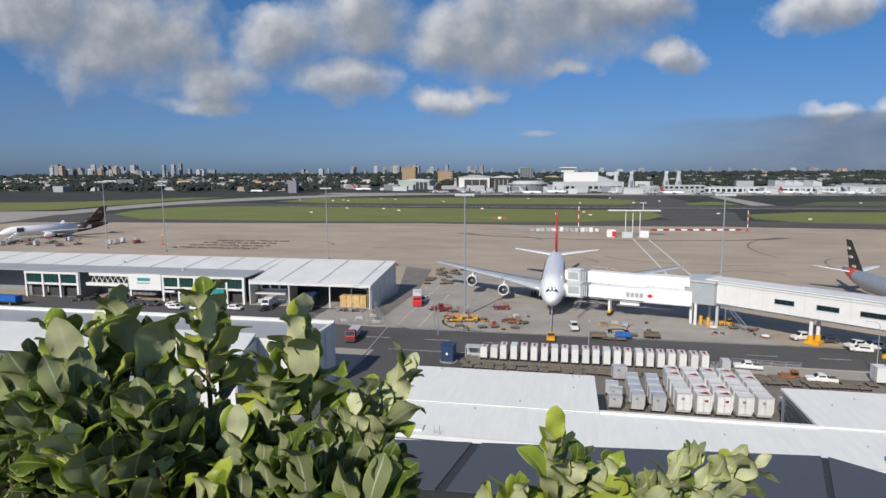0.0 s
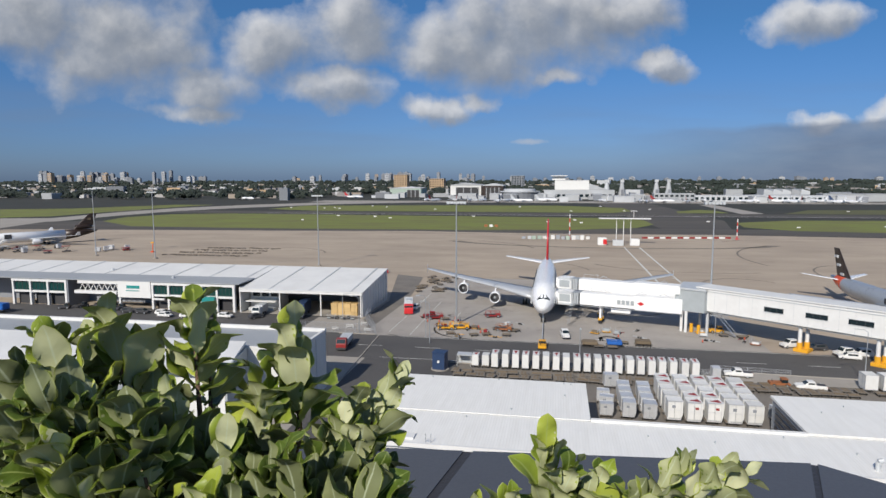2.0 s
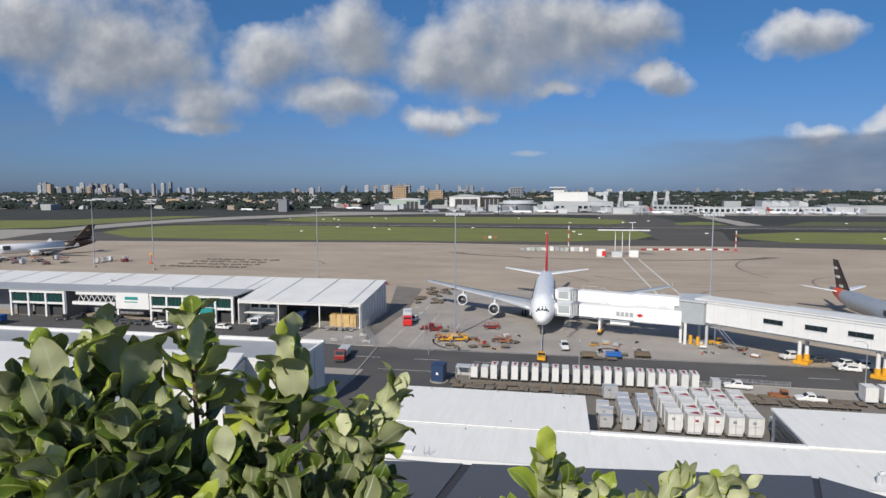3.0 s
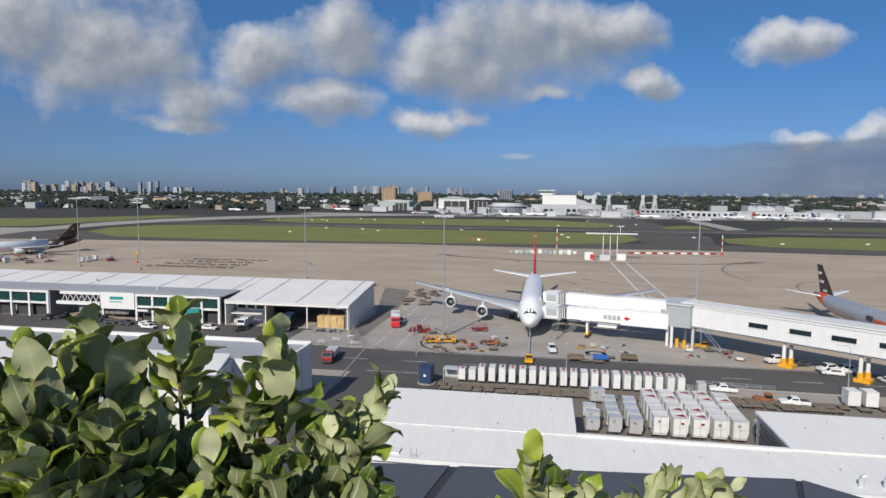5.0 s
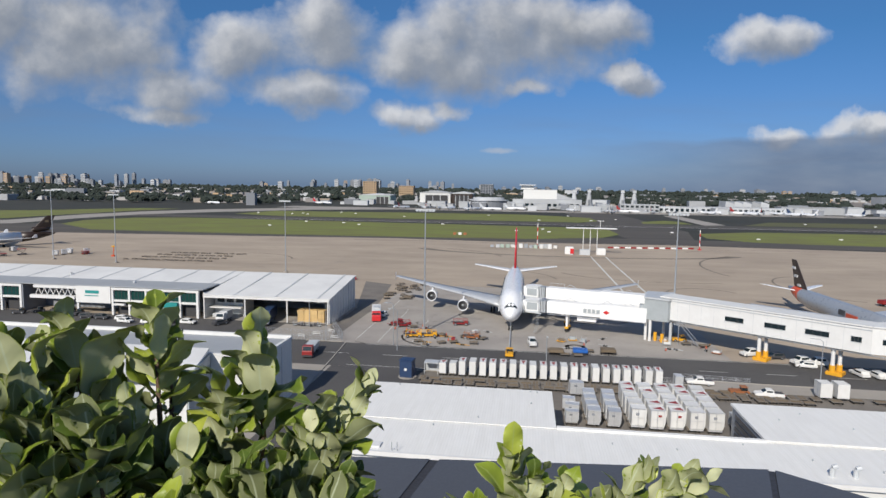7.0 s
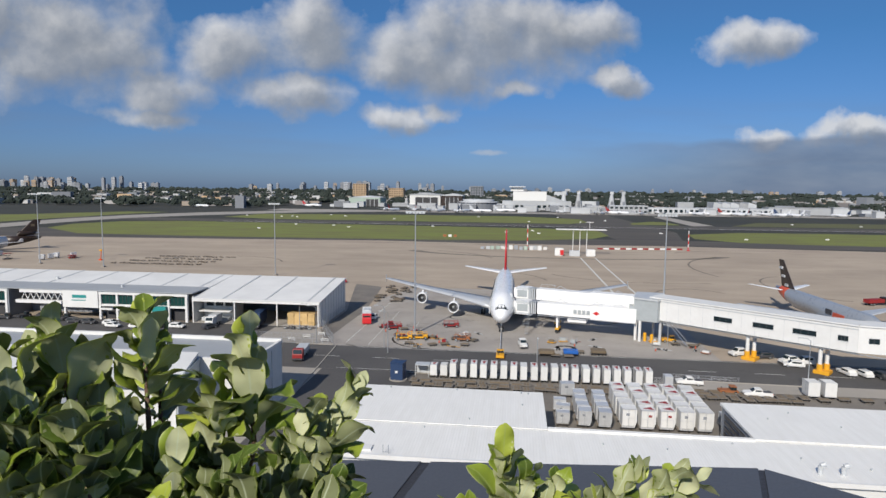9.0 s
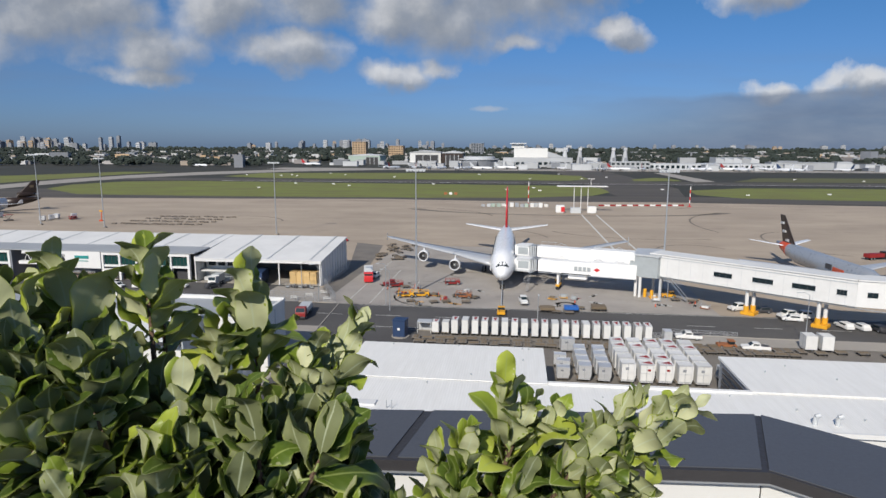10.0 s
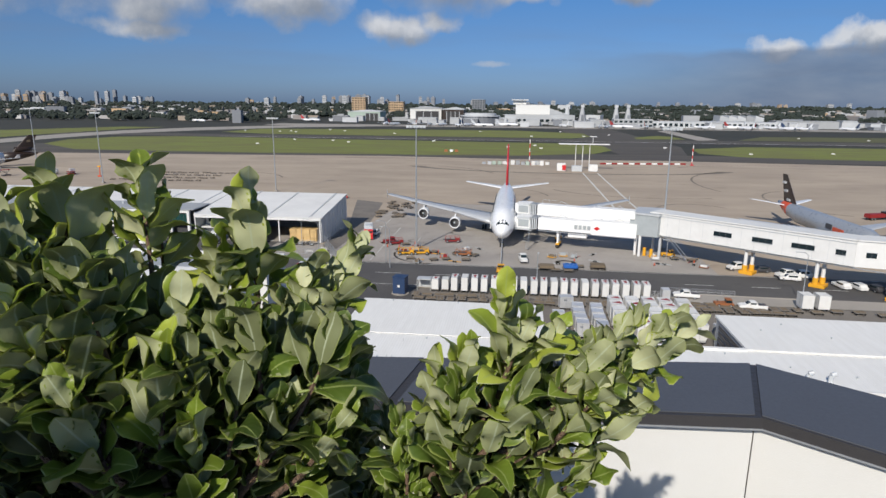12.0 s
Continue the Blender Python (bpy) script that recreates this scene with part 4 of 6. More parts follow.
def gate_lounge_link():
    p, q = (36.5, 164.5), (84.0, 127.0)
    turn, n = along(p, q)
    n = 45.5  # the corridor bends here
    c = thing("terminal_link", "long white elevated terminal corridor on white and yellow columns", "corridor", at(p[0], p[1], 0, turn))
    part("corridor_wall", box(0, n, -2.6, 3.0, 6.1, 11.6), M["white"], c)
    part("corridor_roof", box(-0.2, n, -2.85, 3.3, 11.62, 11.9), M["roof"], c)
    part("fascia_line", box(0, n, -2.68, -2.61, 10.9, 11.1), M["pale"], c)
    for i in range(int(n / 3.0)):
        part("panel_joint", box(3 * i + 1.5, 3 * i + 1.56, -2.612, -2.6, 6.2, 11.5), M["pale"], c)
    for i in range(14):
        part("soffit_pipe", rod((3 + i * 4, -2.2, 5.75), (6.8 + i * 4, -2.2, 5.75), .12, seg=6), M["steel"], c)
    part("soffit_beam", box(0, n, -1.5, -1.0, 5.5, 6.08), M["pale"], c)
    part("soffit_beam", box(0, n, 1.6, 2.1, 5.5, 6.08), M["pale"], c)
    for x, w in ((16.2, 4.2), (25.0, 4.4), (33.3, 4.6), (41.9, 1.9)):
        pane = part("window", box(x, x + w, -2.66, -2.58, 8.2, 9.3), M["glass"], c)
        part("window_frame", box(x - .1, x + w + .1, -2.7, -2.6, 9.3, 9.42), M["pale"], pane)
        part("window_frame", box(x - .1, x + w + .1, -2.7, -2.6, 8.08, 8.2), M["pale"], pane)
        for k in (1, 2):
            part("mullion", box(x + w * k / 3 - .04, x + w * k / 3 + .04, -2.7, -2.6, 8.2, 9.3), M["dark"], pane)
    # beyond the bend it runs along the road
    e = thing("terminal_link", "white elevated terminal corridor beyond the bend", "corridor", at(p[0], p[1], 0, turn) @ pose(n + .02, -2.6, 0, 0, 0, 26))
    part("corridor_wall", prism([(0, 0), (34, 0), (34, 6.5), (2.6, 5.6)], 6.1, 11.6), M["white"], e)
    part("corridor_roof", prism([(.02, -.25), (34, -.25), (34, 6.6), (2.7, 5.9)], 11.62, 11.9), M["roof"], e)
    for x in (1.9, 9.5, 17.0):
        pane = part("window", box(x, x + 1.9, -.06, .02, 8.2, 9.3), M["glass"], e)
        part("window_frame", box(x - .1, x + 2.0, -.1, -.01, 9.3, 9.42), M["pale"], pane)
        part("mullion", box(x + .9, x + .98, -.1, -.01, 8.2, 9.3), M["dark"], pane)
    for u in (-6.0, 12.0):
        bm = prism([(0, 0), (1.1, 0), (1.1, .8), (0, .8)], 11.92, 12.2)
        bmesh.ops.translate(bm, verts=bm.verts[:], vec=(u + 14, 1.2, 0))
        part("roof_box", bm, M["pale"], e)
    for i in range(4):
        x = 24.6 + i * 14.9
        host = c if x < n else e
        place = Matrix.Identity(4) if x < n else pose(n + .02, -2.6, 0, 0, 0, 26).inverted()
        if x > n:
            x -= .8
        for k in (-1.4, .2):
            bm = rod((x + k * .6, k, 0), (x + k * .6, k, 6.1), .42, seg=14)
            low_part = rod((x + k * .6, k, 0), (x + k * .6, k, 2.1), .6, seg=14)
            bm.transform(place)
            low_part.transform(place)
            col = part("column", bm, M["white"], host)
            part("column_base", low_part, M["yellow"], col, "yellow painted column base")
        bm = box(x - 1.9, x + 1.2, -2.2, 1.0, 0, .75, bevel=.08)
        bm.transform(place)
        part("crash_block", bm, M["yellow"], host, "yellow crash block")
    # rotunda at the bend
    r = thing("bridge_rotunda", "grey panelled rotunda joining the boarding bridges to the terminal", "rotunda", at(31.0, 163.2, 0, -8))
    part("body", prism([(0, 0), (5.6, -2.4), (8.2, 1.0), (7.6, 9.0), (1.2, 9.2)], 5.6, 11.0), M["grey"], r)
    part("roof", prism([(-.2, -.2), (5.7, -2.7), (8.5, .9), (7.9, 9.3), (1.0, 9.5)], 11.02, 11.5), M["pale"], r)
    part("plant_box", box(-1.1, .0, .2, 2.4, 4.9, 9.2), M["grey"], r)
    for x, y, m in ((.6, 1.0, "white"), (1.6, -.2, "white"), (6.6, -.4, "pale"), (5.4, 6, "white")):
        part("column", rod((x, y, 0), (x, y, 5.6), .38, seg=14), M[m], r)
    for x, y in ((3.0, .6), (4.6, -.8)):
        part("bollard", rod((x, y, 0), (x, y, 2.2), .42, seg=14), M["yellow"], r, "yellow bollard")
    bm = bmesh.new()
    for i in range(16):
        box(8.4 + i * .28, 8.7 + i * .28, -3.4, -2.2, 5.4 - i * .33, 5.46 - i * .33, bm)
    tagged(part("stair_treads", bm, M["steel"], r), kind="stuff")
    part("stair_stringer", sideways([(-3.45, 5.5), (-3.40, 5.5), (-3.40, 5.2), (-3.45, 5.2)], 8.3, 8.6), M["steel"], r)
    part("stair_rail", rod((8.4, -3.4, 6.5), (12.9, -3.4, 1.4), .05, seg=6), M["steel"], r)
    part("stair_rail", rod((8.4, -2.2, 6.5), (12.9, -2.2, 1.4), .05, seg=6), M["steel"], r)
    part("stair_landing", box(7.0, 8.4, -3.5, -2.1, 5.3, 5.45), M["steel"], r)
    part("stair_post", rod((8.3, -2.8, 0), (8.3, -2.8, 5.3), .1, seg=6), M["steel"], r)


gate_lounge_link()


# ---- masts, poles ----
def light_mast(u, v, h):
    a = thing("light_mast", "tall slender galvanised floodlight mast on the apron", "light mast", at(u, v), "floodlight masts")
    part("pole", rod((0, 0, 0), (0, 0, h), .30, .13, 10), M["steel"], a)
    part("base", box(-.8, .8, -.8, .8, 0, .6, bevel=.06), M["slab"], a)
    part("head_frame", box(-2.6, 2.6, -.3, .3, h, h + .25), M["pale"], a)
    for i in range(6):
        part("floodlight", box(-2.5 + i * .88, -1.9 + i * .88, -.6, .35, h - .35, h - .02), M["pale"], a)
    return a


for u, v, h in ((-232.9, 278.2, 34.3), (-195.2, 272.7, 32.8), (-105, 260.8, 31.6), (-26.3, 161.6, 32.7), (40.2, 171.2, 32.5)):
    light_mast(u, v, h)


def lane_lamp(u, v, h, turn=0):
    a = thing("street_lamp", "slim galvanised street lamp with curved arm", "street lamp", at(u, v, 0, turn), "street lamps")
    part("pole", rod((0, 0, 0), (0, 0, h), .11, .07, 8), M["steel"], a)
    bm = rod((0, 0, h), (-.7, 0, h + .5), .05, seg=6)
    rod((-.7, 0, h + .5), (-1.6, 0, h + .55), .05, seg=6, bm=bm)
    part("arm", bm, M["steel"], a)
    part("lamp_head", box(-2.3, -1.5, -.15, .15, h + .48, h + .6), M["pale"], a)


for u, v, h, r in ((-29.5, 141.5, 9.5, 0), (-31.5, 146.5, 10, 20), (5, 126, 8.5, 90), (57.0, 124.5, 10.5, 0), (-49, 147.5, 9, 0), (-58, 160.5, 7, 180)):
    lane_lamp(u, v, h, r)


# ---- containers and dollies ----
def container(variant):
    """An air freight container: chamfered lower side, framed panels, a door with straps."""
    a = new("air_container")
    part("shell", loft([[(-.78, y, 0), (.78, y, 0), (.98, y, .45), (.98, y, 1.6), (-.78, y, 1.6)] for y in (-.75, .75)]), M["uld" if variant != "alu" else "alu"], a)
    part("base", box(-.8, .8, -.78, .78, -.06, -.002), M["alu"], a)
    for y in (-.77, .75):
        for x in (-.79, .72):
            part("frame", box(x, x + .06, y, y + .02, 0, 1.6), M["alu"], a)
        part("frame", box(-.72, .72, y, y + .02, 1.54, 1.6), M["alu"], a)
        part("frame", box(-.72, .72, y, y + .02, .78, .83), M["alu"], a)
        part("frame", box(-.03, .03, y, y + .018, .05, 1.53), M["steel"], a)
        part("frame", box(-.72, .72, y, y + .019, .03, .10), M["steel"], a)
    part("roof_rim", box(-.8, .99, -.77, -.70, 1.602, 1.63), M["alu"], a)
    part("roof_rim", box(-.8, .99, .70, .77, 1.602, 1.63), M["alu"], a)
    if variant == "mark":
        part("marking", prism([(-.5, -.1), (.8, -.5), (.6, .45)], 1.603, 1.612), M["dullred"], a, "plain red triangular marking")
        part("marking", box(.1, .5, -.772, -.765, 1.0, 1.2), M["dullred"], a, "plain red marking")
    else:
        part("marking", box(-.3, .1, -.772, -.765, 1.0, 1.25), M["fargrey"], a, "plain grey marking")
    return a


def dolly():
    a = new("baggage_dolly")
    part("deck_frame", box(-1.1, 1.1, -.85, .85, .42, .52), M["worn"], a)
    for y in (-.5, .1):
        part("roller_bed", box(-.95, .95, y, y + .4, .521, .58), M["timber"], a)
    for x in (-.8, .8):
        for y in (-.6, .6):
            part("wheel", rod((x - .07, y, .2), (x + .07, y, .2), .2, seg=10), M["black"], a)
    part("draw_bar", rod((0, -.85, .45), (0, -1.7, .2), .04, seg=6), M["dark"], a)
    return a


kinds = {}
for v in ("plain", "mark", "alu"):
    kinds[v] = container(v)
    tagged(kinds[v], {"plain": "white air freight container standing in a row", "mark": "white air freight container with a red marking", "alu": "bare aluminium air freight container"}[v], "air container", "air containers")
dol = tagged(dolly(), "low steel baggage dolly with rollers", "baggage dolly", "baggage dollies")
rng = random.Random(4)
first = dict(kinds)


def put_container(v, m):
    if first.get(v):
        first[v].matrix_world = m
        first[v] = None
    else:
        copy_thing(kinds[v], m)


dolly_free = [dol]


def put_dolly(m):
    if dolly_free:
        dolly_free.pop().matrix_world = m
    else:
        copy_thing(dol, m)


for i in range(22):
    u = -16.2 + i * 2.06
    put_dolly(at(u, 124.9, 0, 90 + rng.uniform(-1, 1)))
    put_container("mark" if rng.random() < .7 else "plain", at(u + rng.uniform(-.06, .06), 125.0 + rng.uniform(-.15, .15), .62, 90 + rng.uniform(-1.5, 1.5)) @ Matrix.Diagonal((1.35, 0.93, 1.3, 1)))
put_dolly(at(30.9, 124.9, 0, 90))
put_container("alu", at(30.9, 124.9, .62, 90) @ Matrix.Diagonal((1.2, 1, 1.1, 1)))
for i in range(34):
    put_dolly(at(-18.5 + i * 2.15 + rng.uniform(-.3, .3), 118.4 + rng.uniform(-.5, .5), 0, rng.choice((0, 90, 90)) + rng.uniform(-6, 6)))
    put_dolly(at(-19.5 + i * 2.25 + rng.uniform(-.25, .25), 120.6 + rng.uniform(-.3, .3), 0, rng.choice((0, 90))))
# yard of containers in the notch of the roof
for c in range(7):
    u = (11.9, 15.2, 18.9, 21.95, 25.0, 28.05, 31.1)[c]
    for r in range(5 if c > 1 else 4):
        v = 101.6 + r * 3.05
        kind = "alu" if c < 2 else ("mark" if rng.random() < .5 else "plain")
        put_container(kind, at(u + rng.uniform(-.1, .1), v + rng.uniform(-.15, .15), .62, rng.uniform(-2, 2)) @ Matrix.Diagonal((.98, 1.6, 1.42 if c > 1 else 1.3, 1)))
        put_dolly(at(u - .2, v, 0, 0))
for u, v, w in ((8.4, 101.5, 1.0), (8.6, 104.5, 1.1), (8.3, 108.0, 1.0), (10.2, 116.2, 1.2), (35.2, 101.0, 1.0), (35.4, 104.0, 1.1)):
    put_container("alu", at(u, v, .62, rng.uniform(-8, 8)) @ Matrix.Scale(w, 4))
    put_dolly(at(u, v))
for u, v, t in ((-30, 166, 20), (-24, 160, 5), (-21, 158, 80), (-15, 157, 10), (-10, 156, 60), (-12, 151, 0), (-17, 151, 20), (-26, 150.5, 5), (-20, 150, 30), (7, 147.5, 0), (10, 144.2, 0), (13, 144.0, 0), (21, 148, 0), (16, 148.5, 0), (41, 160, 5), (45, 159, 5), (53, 153, 5), (57, 151, 15), (36, 122, 0), (39, 122, 0), (62, 121, 0), (66, 121, 4), (70, 120, 0), (58, 120, 3)):
    put_dolly(at(u, v, 0, t))
for i in range(34):
    put_dolly(at(-44 + rng.uniform(-5, 5), 221 + rng.uniform(-15, 19), 0, rng.uniform(0, 180)))
for i in range(54):
    row = i % 4
    put_dolly(at(-200 + (i // 4) * 3.4 + row * 2 + rng.uniform(-.5, .5), 288 + row * 11 + rng.uniform(-1.2, 1.2), 0, 8 + rng.uniform(-6, 6)))


# ---- vehicles ----
def wheels(a, xs, half, r):
    for x in xs:
        for k in (-1, 1):
            t = part("tyre", rod((x, k * (half - .22), r), (x, k * half, r), r, seg=14), M["black"], a)
            part("rim", rod((x, k * (half - .01), r), (x, k * (half + .02), r), r * .55, seg=10), M["steel"], t)


def pickup(u, v, turn, paint="white", label="white double-cab utility pickup parked beside the road"):
    a = thing("pickup", label, "pickup", at(u, v, 0, turn), "parked utility vehicles")
    part("body", loft([[(x, y * s, z) for y, z in ((-.9, .45), (.9, .45), (.93, .75), (.88, zt), (-.88, zt), (-.93, .75))] for x, zt, s in ((-2.55, 1.0, .95), (-2.4, 1.12, 1), (.9, 1.12, 1), (1.2, 1.1, 1), (2.35, .98, .98), (2.6, .8, .9))]), M[paint], a)
    part("cabin", loft([[(x, y, z) for y, z in ((-w, z0), (w, z0), (w * .85, zt), (-w * .85, zt))] for x, w, z0, zt in ((-.75, .86, 1.1, 1.15), (-.55, .86, 1.1, 1.68), (.45, .86, 1.1, 1.72), (1.35, .84, 1.08, 1.12))]), M[paint], a)
    for k in (-1, 1):
        part("side_window", box(-.45, .62, k * .80 - .03, k * .80 + .03, 1.2, 1.55), M["glass"], a)
        part("headlight", box(2.38, 2.5, k * .68 - .16, k * .68 + .16, .78, .92), M["pale"], a)
        part("tail_light", box(-2.58, -2.5, k * .8 - .06, k * .8 + .06, .75, 1.0), M["red"], a)
    part("windscreen", loft([[(.62, -.68, 1.62), (.62, .68, 1.62), (.66, .68, 1.64), (.66, -.68, 1.64)], [(1.22, -.78, 1.2), (1.22, .78, 1.2), (1.26, .78, 1.22), (1.26, -.78, 1.22)]]), M["glass"], a)
    part("tray", box(-2.4, -.85, -.75, .75, 1.122, 1.14), M["dark"], a)
    part("bumper", box(2.52, 2.66, -.8, .8, .45, .65), M["dark"], a)
    wheels(a, (-1.55, 1.55), .9, .37)
    return a


def van(u, v, turn, paint="white", label="small white van", h=1.95, n=4.6):
    a = thing("van", label, "van", at(u, v, 0, turn), "parked vans")
    part("body", loft([[(x, y * w, z) for y, z in ((-.88, .35), (.88, .35), (.9, h * .54), (.74, max(zt, h * .56)), (-.74, max(zt, h * .56)), (-.9, h * .54))] for x, zt, w in ((-n / 2, h * .62, .95), (-n / 2 + .5, h * .95, 1), (-n / 2 + .9, h, 1), (n / 2 - 1.8, h, 1), (n / 2 - 1.1, h * .62, 1), (n / 2 - .05, h * .52, .93))]), M[paint], a)
    part("windscreen", loft([[(n / 2 - 1.74, -.66, h - .06), (n / 2 - 1.74, .66, h - .06), (n / 2 - 1.69, .66, h - .03), (n / 2 - 1.69, -.66, h - .03)], [(n / 2 - 1.16, -.76, h * .66), (n / 2 - 1.16, .76, h * .66), (n / 2 - 1.1, .76, h * .68), (n / 2 - 1.1, -.76, h * .68)]]), M["glass"], a)
    for k in (-1, 1):
        part("side_window", box(-n / 2 + .75, n / 2 - 1.75, k * .80 - .06, k * .80 + .06, h * .62, h * .9), M["glass"], a)
        part("headlight", box(n / 2 - .2, n / 2 - .05, k * .62 - .15, k * .62 + .15, h * .4, h * .48), M["pale"], a)
    part("bumper", box(n / 2 - .08, n / 2 + .08, -.8, .8, .35, .55), M["dark"], a)
    wheels(a, (-n / 2 + .9, n / 2 - .9), .88, .33)
    return a


def truck(u, v, turn, paint, cargo, n, h, label):
    a = thing("truck", label, "truck", at(u, v, 0, turn), "trucks")
    part("chassis", box(-n / 2, n / 2, -.5, .5, .55, .85), M["dark"], a)
    part("cab", loft([[(x, y, z) for y, z in ((-1.15, .6), (1.15, .6), (1.1, zt), (-1.1, zt))] for x, zt in ((n / 2 - 2.1, 2.7), (n / 2 - .5, 2.75), (n / 2 - .05, 1.7), (n / 2, 1.6))]), M[paint], a)
    part("windscreen", loft([[(n / 2 - .46, -.95, 2.62), (n / 2 - .46, .95, 2.62), (n / 2 - .4, .95, 2.66), (n / 2 - .4, -.95, 2.66)], [(n / 2 - .1, -1, 1.8), (n / 2 - .1, 1, 1.8), (n / 2 - .03, 1, 1.82), (n / 2 - .03, -1, 1.82)]]), M["glass"], a)
    part("cargo_body", box(-n / 2, n / 2 - 2.3, -1.22, 1.22, .9, h, bevel=.05), M[cargo], a)
    part("bumper", box(n / 2 - .05, n / 2 + .12, -1.1, 1.1, .4, .8), M["dark"], a)
    wheels(a, (-n / 2 + 1.2, -n / 2 + 2.4, n / 2 - 1.1), 1.15, .48)
    return a


def service_lift(u, v, turn, paint, label):
    a = thing("service_lift", label, "service lift", at(u, v, 0, turn), "service lifts")
    part("chassis", box(-2.1, 2.1, -.9, .9, .4, .75, bevel=.05), M[paint], a)
    part("belt", sideways([(-.4, .8), (.4, .8), (.4, .95), (-.4, .95)], -2.6, 2.4), M["dark"], a)
    part("engine_cover", box(1.0, 2.0, -.9, -.45, .76, 1.35, bevel=.06), M[paint], a)
    for x in (-2.0, -.6, .8, 2.0):
        for y in (-.85, .85):
            part("rail_post", box(x - .04, x + .04, y - .04, y + .04, .75, 1.7), M[paint], a)
    for y in (-.85, .85):
        part("rail", box(-2.05, 2.05, y - .03, y + .03, 1.66, 1.74), M[paint], a)
    wheels(a, (-1.5, 1.5), .95, .4)


def bus(u, v, turn):
    a = thing("apron_bus", "white apron bus with a red front on the lane", "bus", at(u, v, 0, turn))
    part("body", box(-5.6, 4.9, -1.3, 1.3, .35, 3.1, bevel=.12), M["white"], a)
    part("nose", loft([[(x, y, z) for y, z in ((-1.3, .35), (1.3, .35), (1.25, zt), (-1.25, zt))] for x, zt in ((4.92, 3.08), (5.5, 2.95), (5.85, 1.6), (5.9, .4))]), M["red"], a, "bright red nose")
    part("windscreen", box(5.55, 5.72, -1.1, 1.1, 1.65, 2.6), M["glass"], a)
    part("roof_unit", box(-2, 1, -.9, .9, 3.1, 3.35, bevel=.05), M["pale"], a)
    for k in (-1, 1):
        for i in range(6):
            part("side_window", box(-5.2 + i * 1.65, -3.75 + i * 1.65, k * 1.3 - .03, k * 1.3 + .03, 1.6, 2.6), M["glass"], a)
    wheels(a, (-3.6, 3.6), 1.28, .45)


bus(-43.0, 176.0, -76.5)
pickup(35.6, 127.0, 176)
pickup(46.6, 121.2, 176)
van(2.4, 152.2, -82, label="small white van facing the road by the airliner's nose")
for u, v, t, h in ((53.5, 152.0, 200, 1.9), (58.5, 150.5, 190, 1.5), (62.6, 146.6, 200, 1.95), (62.6, 144.0, 170, 1.5), (66.0, 146.4, 185, 1.9), (71.5, 139.5, 100, 1.5), (74.5, 138.8, 100, 1.5), (77.5, 138.0, 100, 1.5), (-50.5, 118.0, -60, 1.45), (-112, 158.5, -5, 1.5), (-109.5, 156.0, -8, 1.5), (-102.5, 156.0, -5, 1.5), (-41.5, 178, -95, 1.6), (-92, 158, -5, 1.5)):
    van(u, v, t, paint="white" if rng.random() < .75 else "dark", label="passenger car parked by the kerb" if h < 1.7 else "white minibus parked under the terminal corridor", h=h, n=4.4)
truck(-71.5, 164.5, -80, "white", "navy", 11, 4.0, "white box truck backed into the freight dock")
truck(-84, 163.0, -88, "white", "pale", 6.0, 3.0, "small white truck at the freight dock")
truck(126, 230, 20, "brown", "dullred", 9, 2.2, "dull maroon service truck near the next aircraft")
truck(-48.5, 135.0, -82, "dullred", "pale", 8.5, 2.2, "red flatbed truck with a loaded tray")
service_lift(-33, 166.5, 20, "dullred", "dull red service platform on the apron")
service_lift(-17.5, 171.5, 10, "dullred", "dull red service platform beside the wing")
service_lift(-24.2, 156.2, 12, "yellow", "yellow cargo platform on the apron")
service_lift(-28.0, 155.2, 8, "yellow", "yellow cargo platform on the apron")
service_lift(-13.0, 156.2, -5, "rust", "rusty belt platform on the apron")


def tug(u, v, turn, paint="yellow", label="low yellow aircraft tug at the nose wheel"):
    a = thing("aircraft_tug", label, "tug", at(u, v, 0, turn) @ Matrix.Diagonal((.8, .85, .9, 1)), "ground service vehicles")
    part("body", box(-2.2, 2.2, -1.1, 1.1, .35, 1.05, bevel=.1), M[paint], a)
    part("cab", box(.4, 1.7, -.9, .9, 1.06, 1.75, bevel=.08), M["glass"], a)
    part("cab_roof", box(.3, 1.8, -.95, .95, 1.76, 1.86), M[paint], a)
    part("exhaust", rod((-1.4, .5, 1.05), (-1.4, .5, 1.5), .08, seg=8), M["dark"], a)
    wheels(a, (-1.4, 1.4), 1.12, .45)


tug(-2.9, 141.5, 90)
for u, v, t, p, l in ((40, 163.5, 5, "yellow", "yellow conveyor loader under the rotunda"), (-35, 168, 30, "dullred", "dull red baggage tractor on the apron"), (41.5, 122.2, 0, "rust", "rusty orange forklift between dollies")):
    tug(u, v, t, p, l)
for u, v, m, lab in ((13.6, 146.0, "blue", "blue tarpaulin-covered cargo pallet on a dolly"), (8.0, 145.0, "timber", "timber cargo pallet on a dolly"), (20.2, 147.5, "timber", "timber cargo pallet on a dolly")):
    bm = box(-1.7, 1.7, -1.3, 1.3, .62, 1.35, bevel=.12)
    solo("cargo_pallet", bm, M[m], at(u, v), lab, "cargo pallet", "cargo pallets")
    put_dolly(at(u - .8, v))
    put_dolly(at(u + .9, v))
for u in (56.8, 59.8):
    put_container("plain", at(u, 122.6, .62, 90) @ Matrix.Diagonal((1.15, 1.5, 1.25, 1)))
    put_dolly(at(u, 122.6))
